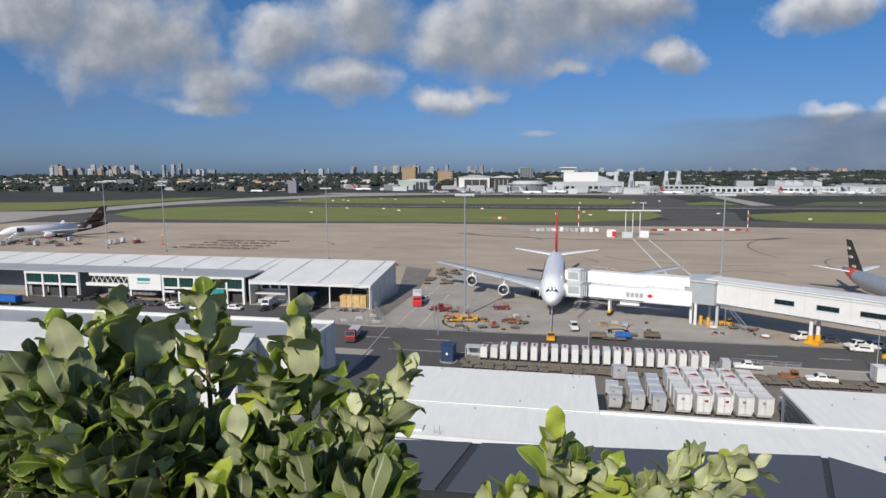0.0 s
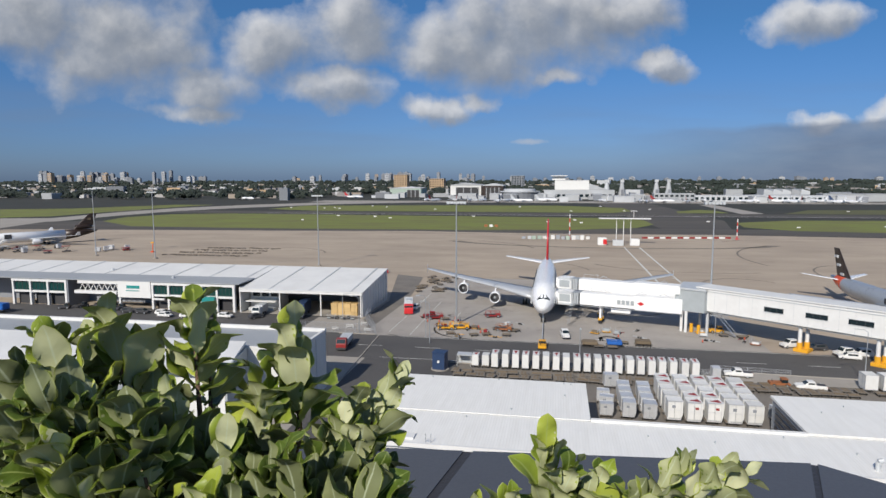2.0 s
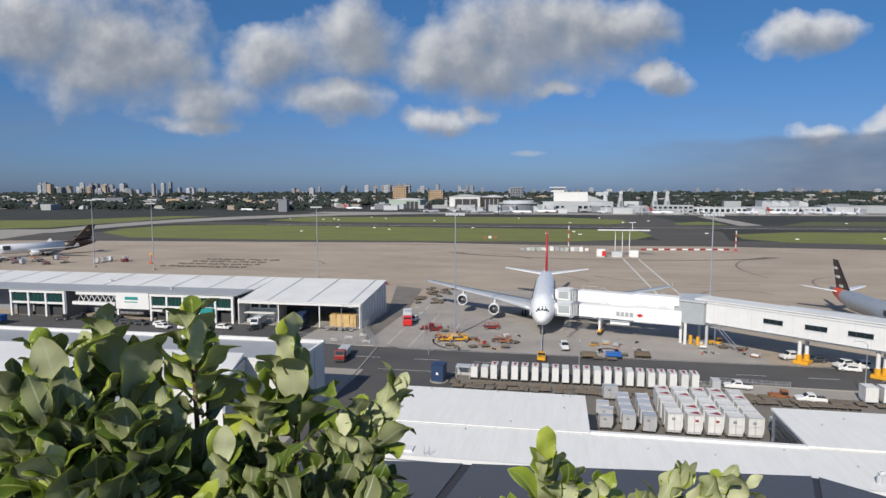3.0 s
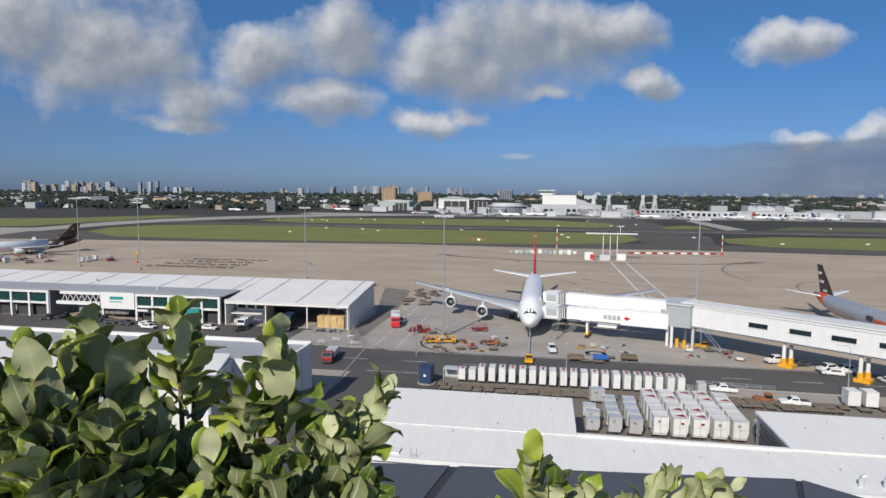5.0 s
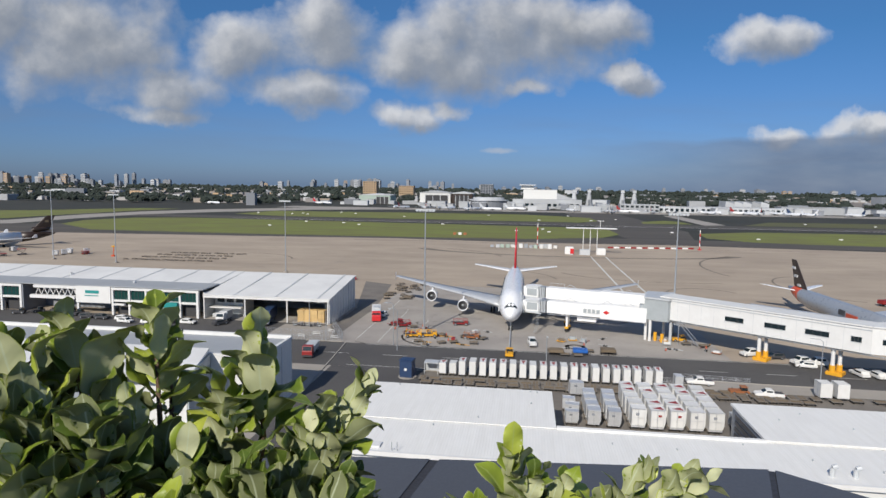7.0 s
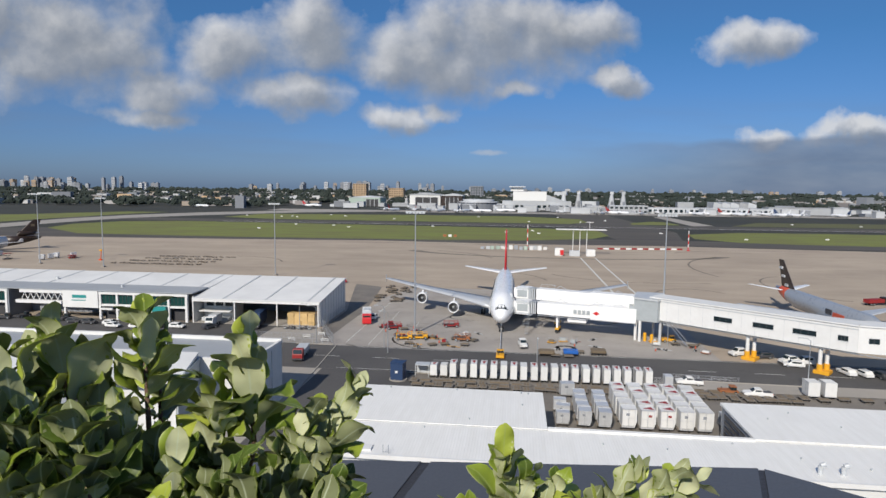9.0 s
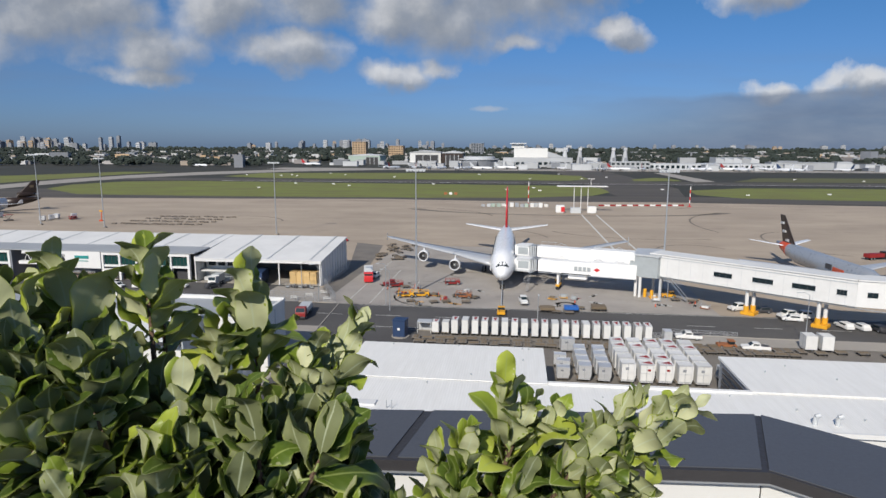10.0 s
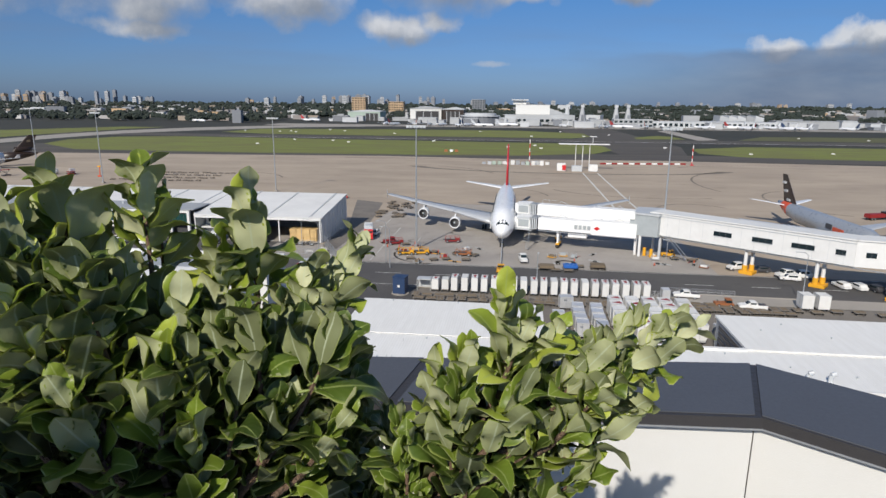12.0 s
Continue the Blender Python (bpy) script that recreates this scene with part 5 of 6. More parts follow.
# small loading gear lying about the stand
gear = random.Random(31)
for i in range(46):
    u, v = gear.choice(((-26, 160), (-14, 158), (-20, 152), (16, 156), (-33, 164), (40, 158)))
    u, v = u + gear.uniform(-7, 7), v + gear.uniform(-6, 6)
    pick = gear.random()
    if pick < .45:
        a = thing("tow_bar", "steel aircraft tow bar lying on the stand", "tow bar", at(u, v, 0, gear.uniform(0, 180)), "tow bars")
        part("bar", rod((-1.8, 0, .25), (1.8, 0, .25), .07, seg=6), M[gear.choice(("yellow", "pale", "dullred"))], a)
        for x in (-.3, .3):
            part("wheel", rod((x, -.3, .2), (x, .3, .2), .2, seg=8), M["black"], a)
    elif pick < .8:
        a = thing("gear_rack", "low steel rack of loading gear", "rack", at(u, v, 0, gear.uniform(0, 180)), "gear racks")
        part("frame", box(-1.1, 1.1, -.7, .7, .2, .32), M[gear.choice(("steel", "rust", "yellow"))], a)
        for x in (-1, 1):
            for y in (-.6, .6):
                part("post", box(x - .05, x + .05, y - .05, y + .05, 0, 1.2), M["steel"], a)
        part("load", box(-.8, .7, -.5, .5, .33, gear.uniform(.6, 1.1), bevel=.05), M[gear.choice(("timber", "uld", "grey", "dullred"))], a)
    else:
        a = thing("safety_cone", "orange safety cone on the stand", "cone", at(u, v), "safety cones")
        part("base", box(-.25, .25, -.25, .25, 0, .05), M["black"], a)
        part("body", rod((0, 0, .05), (0, 0, .75), .18, .04, 10), M["orange"], a)
# blue covered trailer in front of the offices, and low rails at the lane mouth
a = thing("covered_trailer", "long trailer under a bright blue tarpaulin", "trailer", at(-166, 153, 0, -3))
part("load", box(-7, 7, -1.25, 1.25, 1.1, 2.9, bevel=.15), M["blue"], a, "bright blue tarpaulin")
part("bed", box(-7.1, 7.1, -1.2, 1.2, .85, 1.08), M["dark"], a)
wheels(a, (-5.5, -4.3, 4.6), 1.15, .45)
for i in range(4):
    a = thing("rail_barrier", "low white steel rail barrier at the lane mouth", "barrier", at(-56 + i * 2.9, 149.0 + (i % 3) * 3.2, 0, -12 + (i % 2) * 20), "rail barriers")
    for x in (-.9, .9):
        part("post", box(x - .05, x + .05, -.05, .05, 0, .95), M["pale"], a)
    for z in (.45, .85):
        part("rail", box(-.95, .95, -.04, .04, z, z + .12), M["white"], a)
# dark cage trolleys before the cartons, handling tractors in the truss gate
for i in range(7):
    a = thing("cage_trolley", "dark steel cage trolley beside the stacked cartons", "trolley", at(-62.4 + i * 1.15, 161.3 + (i % 2) * .5, 0, rng.uniform(-8, 8)), "cage trolleys")
    part("deck", box(-.5, .5, -.45, .45, .2, .28), M["dark"], a)
    for x in (-.47, .43):
        for y in (-.42, .38):
            part("post", box(x, x + .04, y, y + .04, .28, 1.5), M["steel"], a)
    for z in (.7, 1.1, 1.46):
        part("rail", box(-.43, .43, -.41, -.38, z, z + .04), M["steel"], a)
    part("load", box(-.4, .4, -.34, .36, .285, .5 + .25 * (i % 3), bevel=.03), M["dark" if i % 3 else "grey"], a)
    for x in (-.35, .35):
        part("wheel", rod((x - .03, 0, .1), (x + .03, 0, .1), .1, seg=8), M["black"], a)
for u, v, t in ((-134, 165, 80), (-139, 166, 100), (-143, 163.5, 70), (-129, 162.5, 85), (-147, 161, 20)):
    tug(u, v, t, "dark", "dark handling tractor in the shed gateway")
for u, v, t, p in ((-124, 159.5, -4, "dark"), (-119, 159.2, -6, "dark"), (-98, 158.0, -5, "dark"), (-83, 158.8, 60, "dark")):
    van(u, v, t, paint=p, label="dark passenger car parked by the kerb", h=1.5, n=4.4)
# stacked cartons at the shed corner
for i in range(4):
    for j in range(2):
        for k in range(3):
            solo("carton", box(-.95, .95, -.9, .9, 0, 1.12, bevel=.04), M["cardboard"], at(-62.6 + i * 2.0, 167 + j * 1.9, .12 + k * 1.13, rng.uniform(-5, 5)), "tan cardboard cargo carton stacked under the shed roof", "carton", "stacked cartons")
# blue kiosk on a concrete pad
k = thing("blue_kiosk", "navy blue steel guard kiosk on a kerbed pad", "kiosk", at(-23.2, 121.8, 0, -8))
part("pad", prism([(1.9 * math.cos(a * .5236), 1.9 * math.sin(a * .5236)) for a in range(12)], 0, .18), M["slab"], k)
part("body", box(-1.3, 1.3, -1.2, 1.2, .18, 3.6, bevel=.05), M["navy"], k)
part("roof", box(-1.4, 1.4, -1.3, 1.3, 3.61, 3.75), M["navy"], k)
part("notice", box(-.25, .25, -1.24, -1.2, 1.6, 2.1), M["white"], k)
g = thing("open_shelter", "pale open-fronted steel shelter by the container row", "shelter", at(-18.6, 125.6, 0, 0))
part("roof", box(-1.6, 1.4, -1.2, 1.2, 2.3, 2.45), M["pale"], g)
for x, y in ((-1.5, -1.1), (1.3, -1.1), (-1.5, 1.1), (1.3, 1.1)):
    part("post", box(x - .05, x + .05, y - .05, y + .05, 0, 2.3), M["pale"], g)
part("back", box(-1.5, 1.3, 1.15, 1.2, .1, 2.3), M["pale"], g)

# ---- far side of the field ----
def block(name, u0, u1, v0, v1, h, mat, label, cat, group=""):
    a = thing(name, label, cat, at(u0, v0), group)
    w, d = u1 - u0, v1 - v0
    part("wall", box(0, w, 0, d, 0, h), M[mat], a)
    part("roof", box(-.4, w + .4, -.4, d + .4, h + .01, h + .6), M["farwhite" if mat != "fartan" else "fargrey"], a)
    return a


def windows(a, w, h, floors, cols, mat="glass", y=-.12):
    for f in range(floors):
        for c in range(cols):
            x0 = w * (c + .2) / cols
            z0 = h * (f + .25) / floors
            part("window", box(x0, x0 + w * .6 / cols, y, y + .1, z0, z0 + h * .5 / floors), M[mat], a)


def hangar(u0, u1, v, d, h, mat, opening, label):
    a = thing("hangar", label, "hangar", at(u0, v), "hangars")
    w = u1 - u0
    part("wall", loft([[(0, y, 0), (w, y, 0), (w, y, h * .86), (w / 2, y, h), (0, y, h * .86)] for y in (0, d)]), M[mat], a)
    # dark slab on the solid front stands for the unlit inside
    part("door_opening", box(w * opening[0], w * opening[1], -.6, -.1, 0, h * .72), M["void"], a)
    for i in range(4):
        x = w * opening[0] + (w * (opening[1] - opening[0])) * i / 3
        part("door_rail", box(x - .6, x + .6, -.9, -.62, 0, h * .74), M["farwhite"], a)
    part("roof", loft([[(-1, y, h * .87), (w + 1, y, h * .87), (w + 1, y, h * .9), (w / 2, y, h * 1.04), (-1, y, h * .9)] for y in (-1, d)]), M["farwhite"], a)
    return a


hangar(-354, -286, 1290, 60, 21, "fargreen", (.55, .95), "pale green aircraft hangar with open doors")
hangar(-219, -155, 1270, 60, 29, "cream", (.18, .92), "large white aircraft hangar with a dark doorway")
hangar(-152, -109, 1262, 60, 28, "brown", (.2, .8), "dark red gabled hangar front")
a = block("office_tower", -455, -417, 1700, 1730, 50, "fartan", "tan brick office tower", "tower")
windows(a, 38, 50, 8, 5)
a = block("office_tower", -373, -330, 1800, 1830, 39, "fartan", "tan brick office block", "tower")
windows(a, 43, 39, 6, 6)
a = block("office_tower", -147, -106, 2000, 2030, 47, "fargrey", "grey twin office tower", "tower")
windows(a, 41, 47, 9, 5)
# main terminal on the far side
a = block("terminal_hall", -6, 59, 1230, 1290, 35, "cream", "tall white terminal hall with a flat roof", "terminal")
part("stair_tower", box(-5, 20, 6, 30, 35.7, 43), M["cream"], a)
part("canopy", box(-8, 24, 0, 32, 43.05, 45), M["farwhite"], a)
part("sloped_hall", loft([[(65.2, y, 0), (108, y, 0), (108, y, 15), (92, y, 20), (65.2, y, 29)] for y in (0, 55)]), M["farwhite"], a, "white hall with a falling roofline")
part("wing_hall", box(-20, 110, -35, -2, 0, 17), M["farwhite"], a)
for i in range(12):
    part("wing_window", box(-17 + i * 10.5, -10 + i * 10.5, -35.4, -35.1, 4, 9), M["glass"], a)
part("round_hall", rod((-66, -30, 0), (-66, -30, 13), 36, seg=28), M["fargrey"], a)
part("round_roof", rod((-66, -30, 13.1), (-66, -30, 15), 38, seg=28), M["farwhite"], a)
part("round_roof", rod((-66, -30, 15.1), (-66, -30, 19), 30, seg=28), M["farwhite"], a)
a = block("terminal_pier", 222, 425, 1085, 1112, 10, "farwhite", "long low white terminal pier", "terminal")
windows(a, 203, 10, 1, 24)
a = block("terminal_pier", 157, 221, 1075, 1100, 13, "farwhite", "low white terminal pier", "terminal")
windows(a, 64, 13, 2, 8)
a = block("terminal_hall", 360, 436, 1190, 1230, 9, "farwhite", "white terminal with sawtooth roof", "terminal")
for i in range(5):
    x = i * 15.2
    part("roof_tooth", loft([[(x, y, 9.7), (x + 15, y, 9.7), (x + 15, y, 15.5), (x + 1, y, 19.5)] for y in (0, 40)]), M["farwhite"], a)
block("freight_block", 430, 530, 1120, 1150, 12, "farwhite", "long white airport freight block", "building")
rng = random.Random(9)
for i in range(4):
    u, v = ((104, 1390), (136, 1390), (207, 1390), (232, 1390))[i]
    t = thing("pylon_tower", "white tapering airfield tower", "tower", at(u, v), "pylon towers")
    part("shaft", rod((0, 0, 0), (0, 0, 30), 8, 3.2, 8), M["farwhite"], t)
    part("head", box(-3.6, 3.6, -3.6, 3.6, 30.1, 36), M["farwhite"], t)
    part("opening", box(-2.6, 2.6, -7.9, -6.6, 2, 15), M["fargrey"], t)
for i in range(80):
    u = rng.uniform(-420, 620)
    v = rng.uniform(1040, 1250) if u > -200 else rng.uniform(1180, 1500)
    w, h = rng.uniform(10, 34), rng.uniform(4, 11)
    block("service_building", u, u + w, v, v + rng.uniform(12, 30), h, rng.choice(("farwhite", "farwhite", "fargrey")), "low pale service building beside the far apron", "building", "far service buildings")


def parked_jet(u, v, turn, tail):
    a = thing("parked_airliner", "distant parked white airliner with coloured tail", "airliner", at(u, v, 0, turn), "distant parked airliners")
    part("fuselage", tube([(0, 3.0, .05, .05), (2, 3.1, 1.5, 1.6), (5, 3.2, 2, 2.1), (28, 3.2, 2, 2.1), (38, 4.6, .3, .4)], 12), M["jetwhite"], a, smooth=True)
    for k in (-1, 1):
        part("wing", blade((k * 1.5, 12, 3, 6), (k * 16, 21, 4, 2), .1), M["wing"], a)
        part("landing_gear", rod((k * 2.4, 17, 0), (k * 2.4, 17, 3), .4, seg=8), M["dark"], a)
        part("tailplane", blade((k * .8, 33, 5, 3.5), (k * 6, 36, 5.8, 1.6), .1), M["jetwhite"], a)
    part("tail_fin", blade((0, 30, 5.6, 6.5), (0, 36, 12, 2.6), .1, True), M[tail], a)


for i in range(32):
    parked_jet(rng.uniform(-250, 620), rng.uniform(1025, 1075), rng.choice((0, 180, 200, 160, 90)), rng.choice(("dullred", "finred", "jetwhite", "wing", "navy", "jetwhite")))
parked_jet(-560, 1080, 80, "jetwhite")
parked_jet(-385, 1200, 100, "finred")

# suburbs: small pale houses and blocks among trees, then towers on the skyline
for i in range(285):
    u = rng.uniform(-2900, 2600)
    v = rng.uniform(1350, 3600) if u > -450 else rng.uniform(1000, 3600)
    far = (v - 900) / 2700
    w = rng.uniform(12, 40) * (1 + far)
    h = rng.uniform(5, 12) * (1 + far * 1.1) * (1.8 if rng.random() < .12 else 1)
    solo("house_block", box(0, w, 0, rng.uniform(14, 30), 0, h), M[rng.choice(("farwhite", "fargrey", "fargrey", "farwhite", "fargrey", "fartan"))], at(u, v, 0, rng.uniform(-25, 25)), "distant pale suburban building among trees", "building", "distant buildings")


def distant_suburb():
    """Small roofs and walls too many and too far to count."""
    r = random.Random(77)
    verts, faces = [], []
    for i in range(2600):
        u = r.uniform(-3300, 3000)
        v = 1150 + 2500 * r.random() ** 1.3 if u < -450 else 1480 + 2200 * r.random() ** 1.2
        w, d, h = r.uniform(8, 30), r.uniform(8, 16), r.uniform(4, 9) * (1 + (v - 1100) / 1800)
        o = len(verts)
        for x, y, z in ((0, 0, 0), (w, 0, 0), (w, d, 0), (0, d, 0), (0, 0, h), (w, 0, h), (w, d, h), (0, d, h)):
            verts.append((u + x, v + y, z))
        faces += [tuple(o + k for k in f) for f in ((0, 1, 5, 4), (1, 2, 6, 5), (2, 3, 7, 6), (3, 0, 4, 7), (4, 5, 6, 7))]
    me = bpy.data.meshes.new("distant_suburb")
    me.from_pydata(verts, [], faces)
    me.materials.append(M["suburb"])
    ob = new("distant_suburb", me)
    ob.matrix_world = GRID
    tagged(ob, "distant low suburb of pale walls and dull roofs", "suburb", kind="stuff")


distant_suburb()


def tower(u, v, w, h, mat):
    a = thing("apartment_tower", "distant apartment tower on the skyline", "tower", at(u, v, 0, rng.uniform(-20, 20)), "distant towers")
    part("wall", box(0, w, 0, w * .8, 0, h), M[mat], a)
    part("plant_room", box(w * .3, w * .7, w * .2, w * .6, h, h + 4), M["fargrey"], a)
    for f in range(int(h / 9)):
        part("window_band", box(w * .06, w * .94, -.5, -.05, 4 + f * 9, 8 + f * 9), M["fargrey"], a)


for u0, u1, v, hs, n in ((-2950, -2380, 3100, (46, 86), 34), (-2440, -2150, 3000, (34, 54), 8), (-2120, -2030, 3000, (70, 92), 3), (-2000, -1880, 3000, (46, 56), 5), (-1500, -900, 3300, (38, 66), 12), (-900, -300, 3200, (40, 74), 18), (-300, 300, 3300, (38, 55), 8), (300, 2300, 3500, (34, 50), 22)):
    for i in range(n):
        tower(rng.uniform(u0, u1), v + rng.uniform(-120, 120), rng.uniform(13, 30), rng.uniform(*hs), rng.choice(("farwhite", "fargrey", "fargrey", "fargrey", "farwhite", "fargrey", "fartan")))


def tree_belt(name, u0, u1, v0, v1, n, h0, h1, seed, label):
    """Far woods: many lumpy crowns of small clumps, joined."""
    r = random.Random(seed)
    verts, faces = [], []
    base = [(math.cos(a) * math.cos(b), math.sin(a) * math.cos(b), math.sin(b)) for b in (-.5, .15, .8) for a in [i * 2 * math.pi / 6 + b for i in range(6)]] + [(0, 0, 1.1)]
    for i in range(n):
        u, v, h = r.uniform(u0, u1), r.uniform(v0, v1), r.uniform(h0, h1)
        for c in range(4):
            s = h * r.uniform(.28, .5)
            cu, cv, cz = u + r.uniform(-.7, .7) * h, v + r.uniform(-.3, .3) * h, h * r.uniform(.35, .7)
            o = len(verts)
            for x, y, z in base:
                k = r.uniform(.75, 1.2)
                verts.append((cu + x * s * k * 1.2, cv + y * s * k, max(0, cz + z * s * k)))
            for row in (0, 6):
                for j in range(6):
                    faces.append((o + row + j, o + row + (j + 1) % 6, o + row + 6 + (j + 1) % 6, o + row + 6 + j))
            for j in range(6):
                faces.append((o + 12 + j, o + 12 + (j + 1) % 6, o + 18))
    me = bpy.data.meshes.new(name)
    me.from_pydata(verts, [], faces)
    me.materials.append(M["fartree"])
    ob = new(name, me)
    ob.matrix_world = GRID
    tagged(ob, label, "trees", kind="stuff")


tree_belt("tree_belt", -3000, -480, 1080, 1500, 700, 8, 16, 1, "dark belt of trees beyond the airfield")
tree_belt("tree_belt", -480, 700, 1420, 1800, 420, 8, 17, 2, "dark belt of trees behind the terminals")
tree_belt("tree_belt", 640, 2600, 1180, 1700, 520, 7, 14, 3, "dark belt of trees beyond the airfield")
tree_belt("tree_belt", -3200, 3000, 1800, 2600, 1300, 9, 20, 4, "distant wooded suburbs")
tree_belt("tree_belt", -3600, 3600, 2700, 3700, 1500, 16, 32, 5, "distant wooded ridge on the skyline")


# ---- things on the far apron ----
g = thing("stand_gantry", "white steel stand gantry with flat roof and service huts", "gantry", at(34, 372))
for x in (0, 4, 8):
    part("post", rod((x, 0, 0), (x, 0, 15.5), .22, seg=8), M["white"], g)
part("roof", box(-10, 19, -2, 2, 15.5, 16.0), M["white"], g)
part("mast", rod((9.5, 0, 16), (9.5, 0, 20), .15, seg=6), M["white"], g)
part("mast_head", box(7.5, 11.5, -.3, .3, 20, 20.3), M["white"], g)
part("hut", box(-10.5, -5.5, -2, 2, 0, 4.5, bevel=.3), M["white"], g)
part("hut", box(8, 13, -2, 2, 0, 4.0, bevel=.3), M["white"], g)
part("hut_marking", prism([(-7.5, -2.05), (-5.4, -2.05), (-5.4, -2.01), (-7.5, -2.01)], .6, 3.6), M["red"], g, "plain red panel")
part("crate", box(-2, 4, -2, 1.5, 0, 3.2), M["pale"], g)
for i in range(15):
    solo("barrier_block", box(-1.85, 1.85, -.3, .3, 0, 1.0, bevel=.05), M["white" if i % 2 else "dullred"], at(56 + i * 3.75, 417 + i * .55, 0, 8), "plastic apron barrier block, alternately red and white", "barrier", "apron barrier blocks")


def striped_pole(u, v, h):
    a = thing("marker_pole", "red and white banded marker pole", "marker pole", at(u, v), "marker poles")
    for i in range(6):
        part("band", rod((0, 0, h * i / 6), (0, 0, h * (i + 1) / 6), .3, seg=8), M["red" if i % 2 == 0 else "white"], a)
    part("base", box(-1, 1, -1, 1, 0, .5), M["red"], a)


striped_pole(113, 421, 13)
striped_pole(8, 407, 16)
for i in range(14):
    u, v = -21 + i * 3.1 + rng.uniform(-.6, .6), 405 + rng.uniform(-3, 3)
    solo("equipment_case", box(-1.2, 1.2, -1, 1, 0, rng.uniform(1.4, 3.0), bevel=.08), M[rng.choice(("white", "pale", "steel", "uld", "fargreen"))], at(u, v, 0, rng.uniform(-20, 20)), "pale service equipment case on the far apron", "equipment", "far apron equipment")
for i in range(3):
    solo("marker_board", box(-1.3, 1.3, -.1, .1, 0, 1.9), M["rust" if i != 1 else "white"], at(-57 + i * 4.2, 500, 0, 0), "airfield marker board standing in grass", "marker board", "marker boards")
for i in range(26):
    u, v = rng.uniform(-420, 420), rng.choice((rng.uniform(515, 640), rng.uniform(735, 900)))
    solo("airfield_sign", box(-1.4, 1.4, -.2, .2, 0, .8), M["white"], at(u, v), "small white airfield sign standing in grass", "sign", "airfield signs")
# clutter beside the freighter and behind the shed
for i in range(22):
    u, v = -300 + rng.uniform(-10, 72), 288 + rng.uniform(-10, 18)
    pick = rng.random()
    if pick < .35:
        put_container("alu", at(u, v, .62, rng.uniform(0, 90)) @ Matrix.Scale(1.2, 4))
        put_dolly(at(u, v, 0, 0))
    elif pick < .6:
        tug(u, v, rng.uniform(0, 180), rng.choice(("dullred", "white", "dark")), "cargo tractor beside the freighter")
    else:
        a = thing("cargo_loader", "steel scissor cargo loader beside the freighter", "cargo loader", at(u, v, 0, rng.uniform(0, 90)), "cargo loaders")
        h = rng.uniform(1.2, 3.2)
        part("platform", box(-2, 2, -1.2, 1.2, h, h + .2), M[rng.choice(("steel", "pale", "dullred"))], a)
        part("scissor_arm", rod((-1.6, -1, .5), (1.6, -1, h), .1, seg=6), M["dark"], a)
        part("scissor_arm", rod((1.6, 1, .5), (-1.6, 1, h), .1, seg=6), M["dark"], a)
        part("chassis", box(-2, 2, -1, 1, .35, .7), M["dark"], a)
        wheels(a, (-1.4, 1.4), 1.0, .35)
s = thing("boarding_stair", "white mobile stair at the freighter's nose", "stair", at(-314, 294, 0, -30))
part("stair_body", sideways([(0, .4), (7, 4.8), (8.5, 4.8), (8.5, 4.3), (.6, .4)], -1, 1), M["white"], s)
part("chassis", box(-1.1, 1.1, 1, 8, .3, .9), M["dark"], s)
s = thing("yellow_lift", "orange-yellow scissor lift on the apron", "lift", at(-214, 297) @ Matrix.Scale(.7, 4))
part("base", box(-1.2, 1.2, -1, 1, 0, .9), M["orange"], s)
part("arm", rod((0, 0, .9), (.6, 0, 7), .3, seg=6), M["orange"], s)
part("platform", box(-.6, 1.6, -.8, .8, 7, 8), M["yellow"], s)
for u, v in ((-84, 196), (-82, 199), (-88, 232), (-70, 247)):
    tug(u, v, rng.uniform(0, 180), rng.choice(("red", "white")), "small service tractor behind the shed")


# ---- kerbs, fences ----
def fence(u0, v0, u1, v1, h=2.6):
    turn, n = along((u0, v0), (u1, v1))
    a = thing("wire_fence", "galvanised wire fence with steel posts", "fence", at(u0, v0, 0, turn), "security fences")
    k = max(2, int(n / 2.6))
    for i in range(k + 1):
        part("post", rod((n * i / k, 0, 0), (n * i / k, 0, h), .04, seg=6), M["steel"], a)
    for z in (.1, h * .5, h):
        part("rail", rod((0, 0, z), (n, 0, z), .025, seg=5), M["steel"], a)
    bm = bmesh.new()
    for i in range(int(n / .45)):
        x = i * .45
        rod((x, 0, .1), (min(n, x + 1.2), 0, h), .007, seg=3, bm=bm)
        rod((min(n, x + 1.2), 0, .1), (x, 0, h), .007, seg=3, bm=bm)
    tagged(part("wire", bm, M["steel"], a), kind="stuff")


fence(-44.5, 147.0, -52.5, 163.5)
fence(-52.5, 163.5, -52.8, 190)
fence(-66, 147.2, -44.5, 147.0)
fence(-17, 127.0, 32, 127.2, 1.1)
fence(33, 130.5, 46, 129.5, 1.1)


def kerb(u0, v0, u1, v1):
    turn, n = along((u0, v0), (u1, v1))
    solo("kerb", box(0, n, -.15, .15, 0, .16, bevel=.03), M["slab"], at(u0, v0, 0, turn), "pale concrete kerb", "kerb", kind="structure")


kerb(-43.5, 146.5, -40.8, 108)
kerb(-44.5, 146.8, -54, 146.8)
kerb(-22, 126.5, 34, 126.5)
kerb(34, 130, 60, 128.8)
sheet("traffic_island", [(34, 123.5), (100, 123.5), (100, 129.0), (34, 130.0)], .06, "slab", "worn pale concrete island beside the road", "island")
sheet("traffic_island.001", [(-66, 147), (-46, 147), (-53, 163), (-66, 163)], .05, "slab", "worn concrete island by the shed", "island")

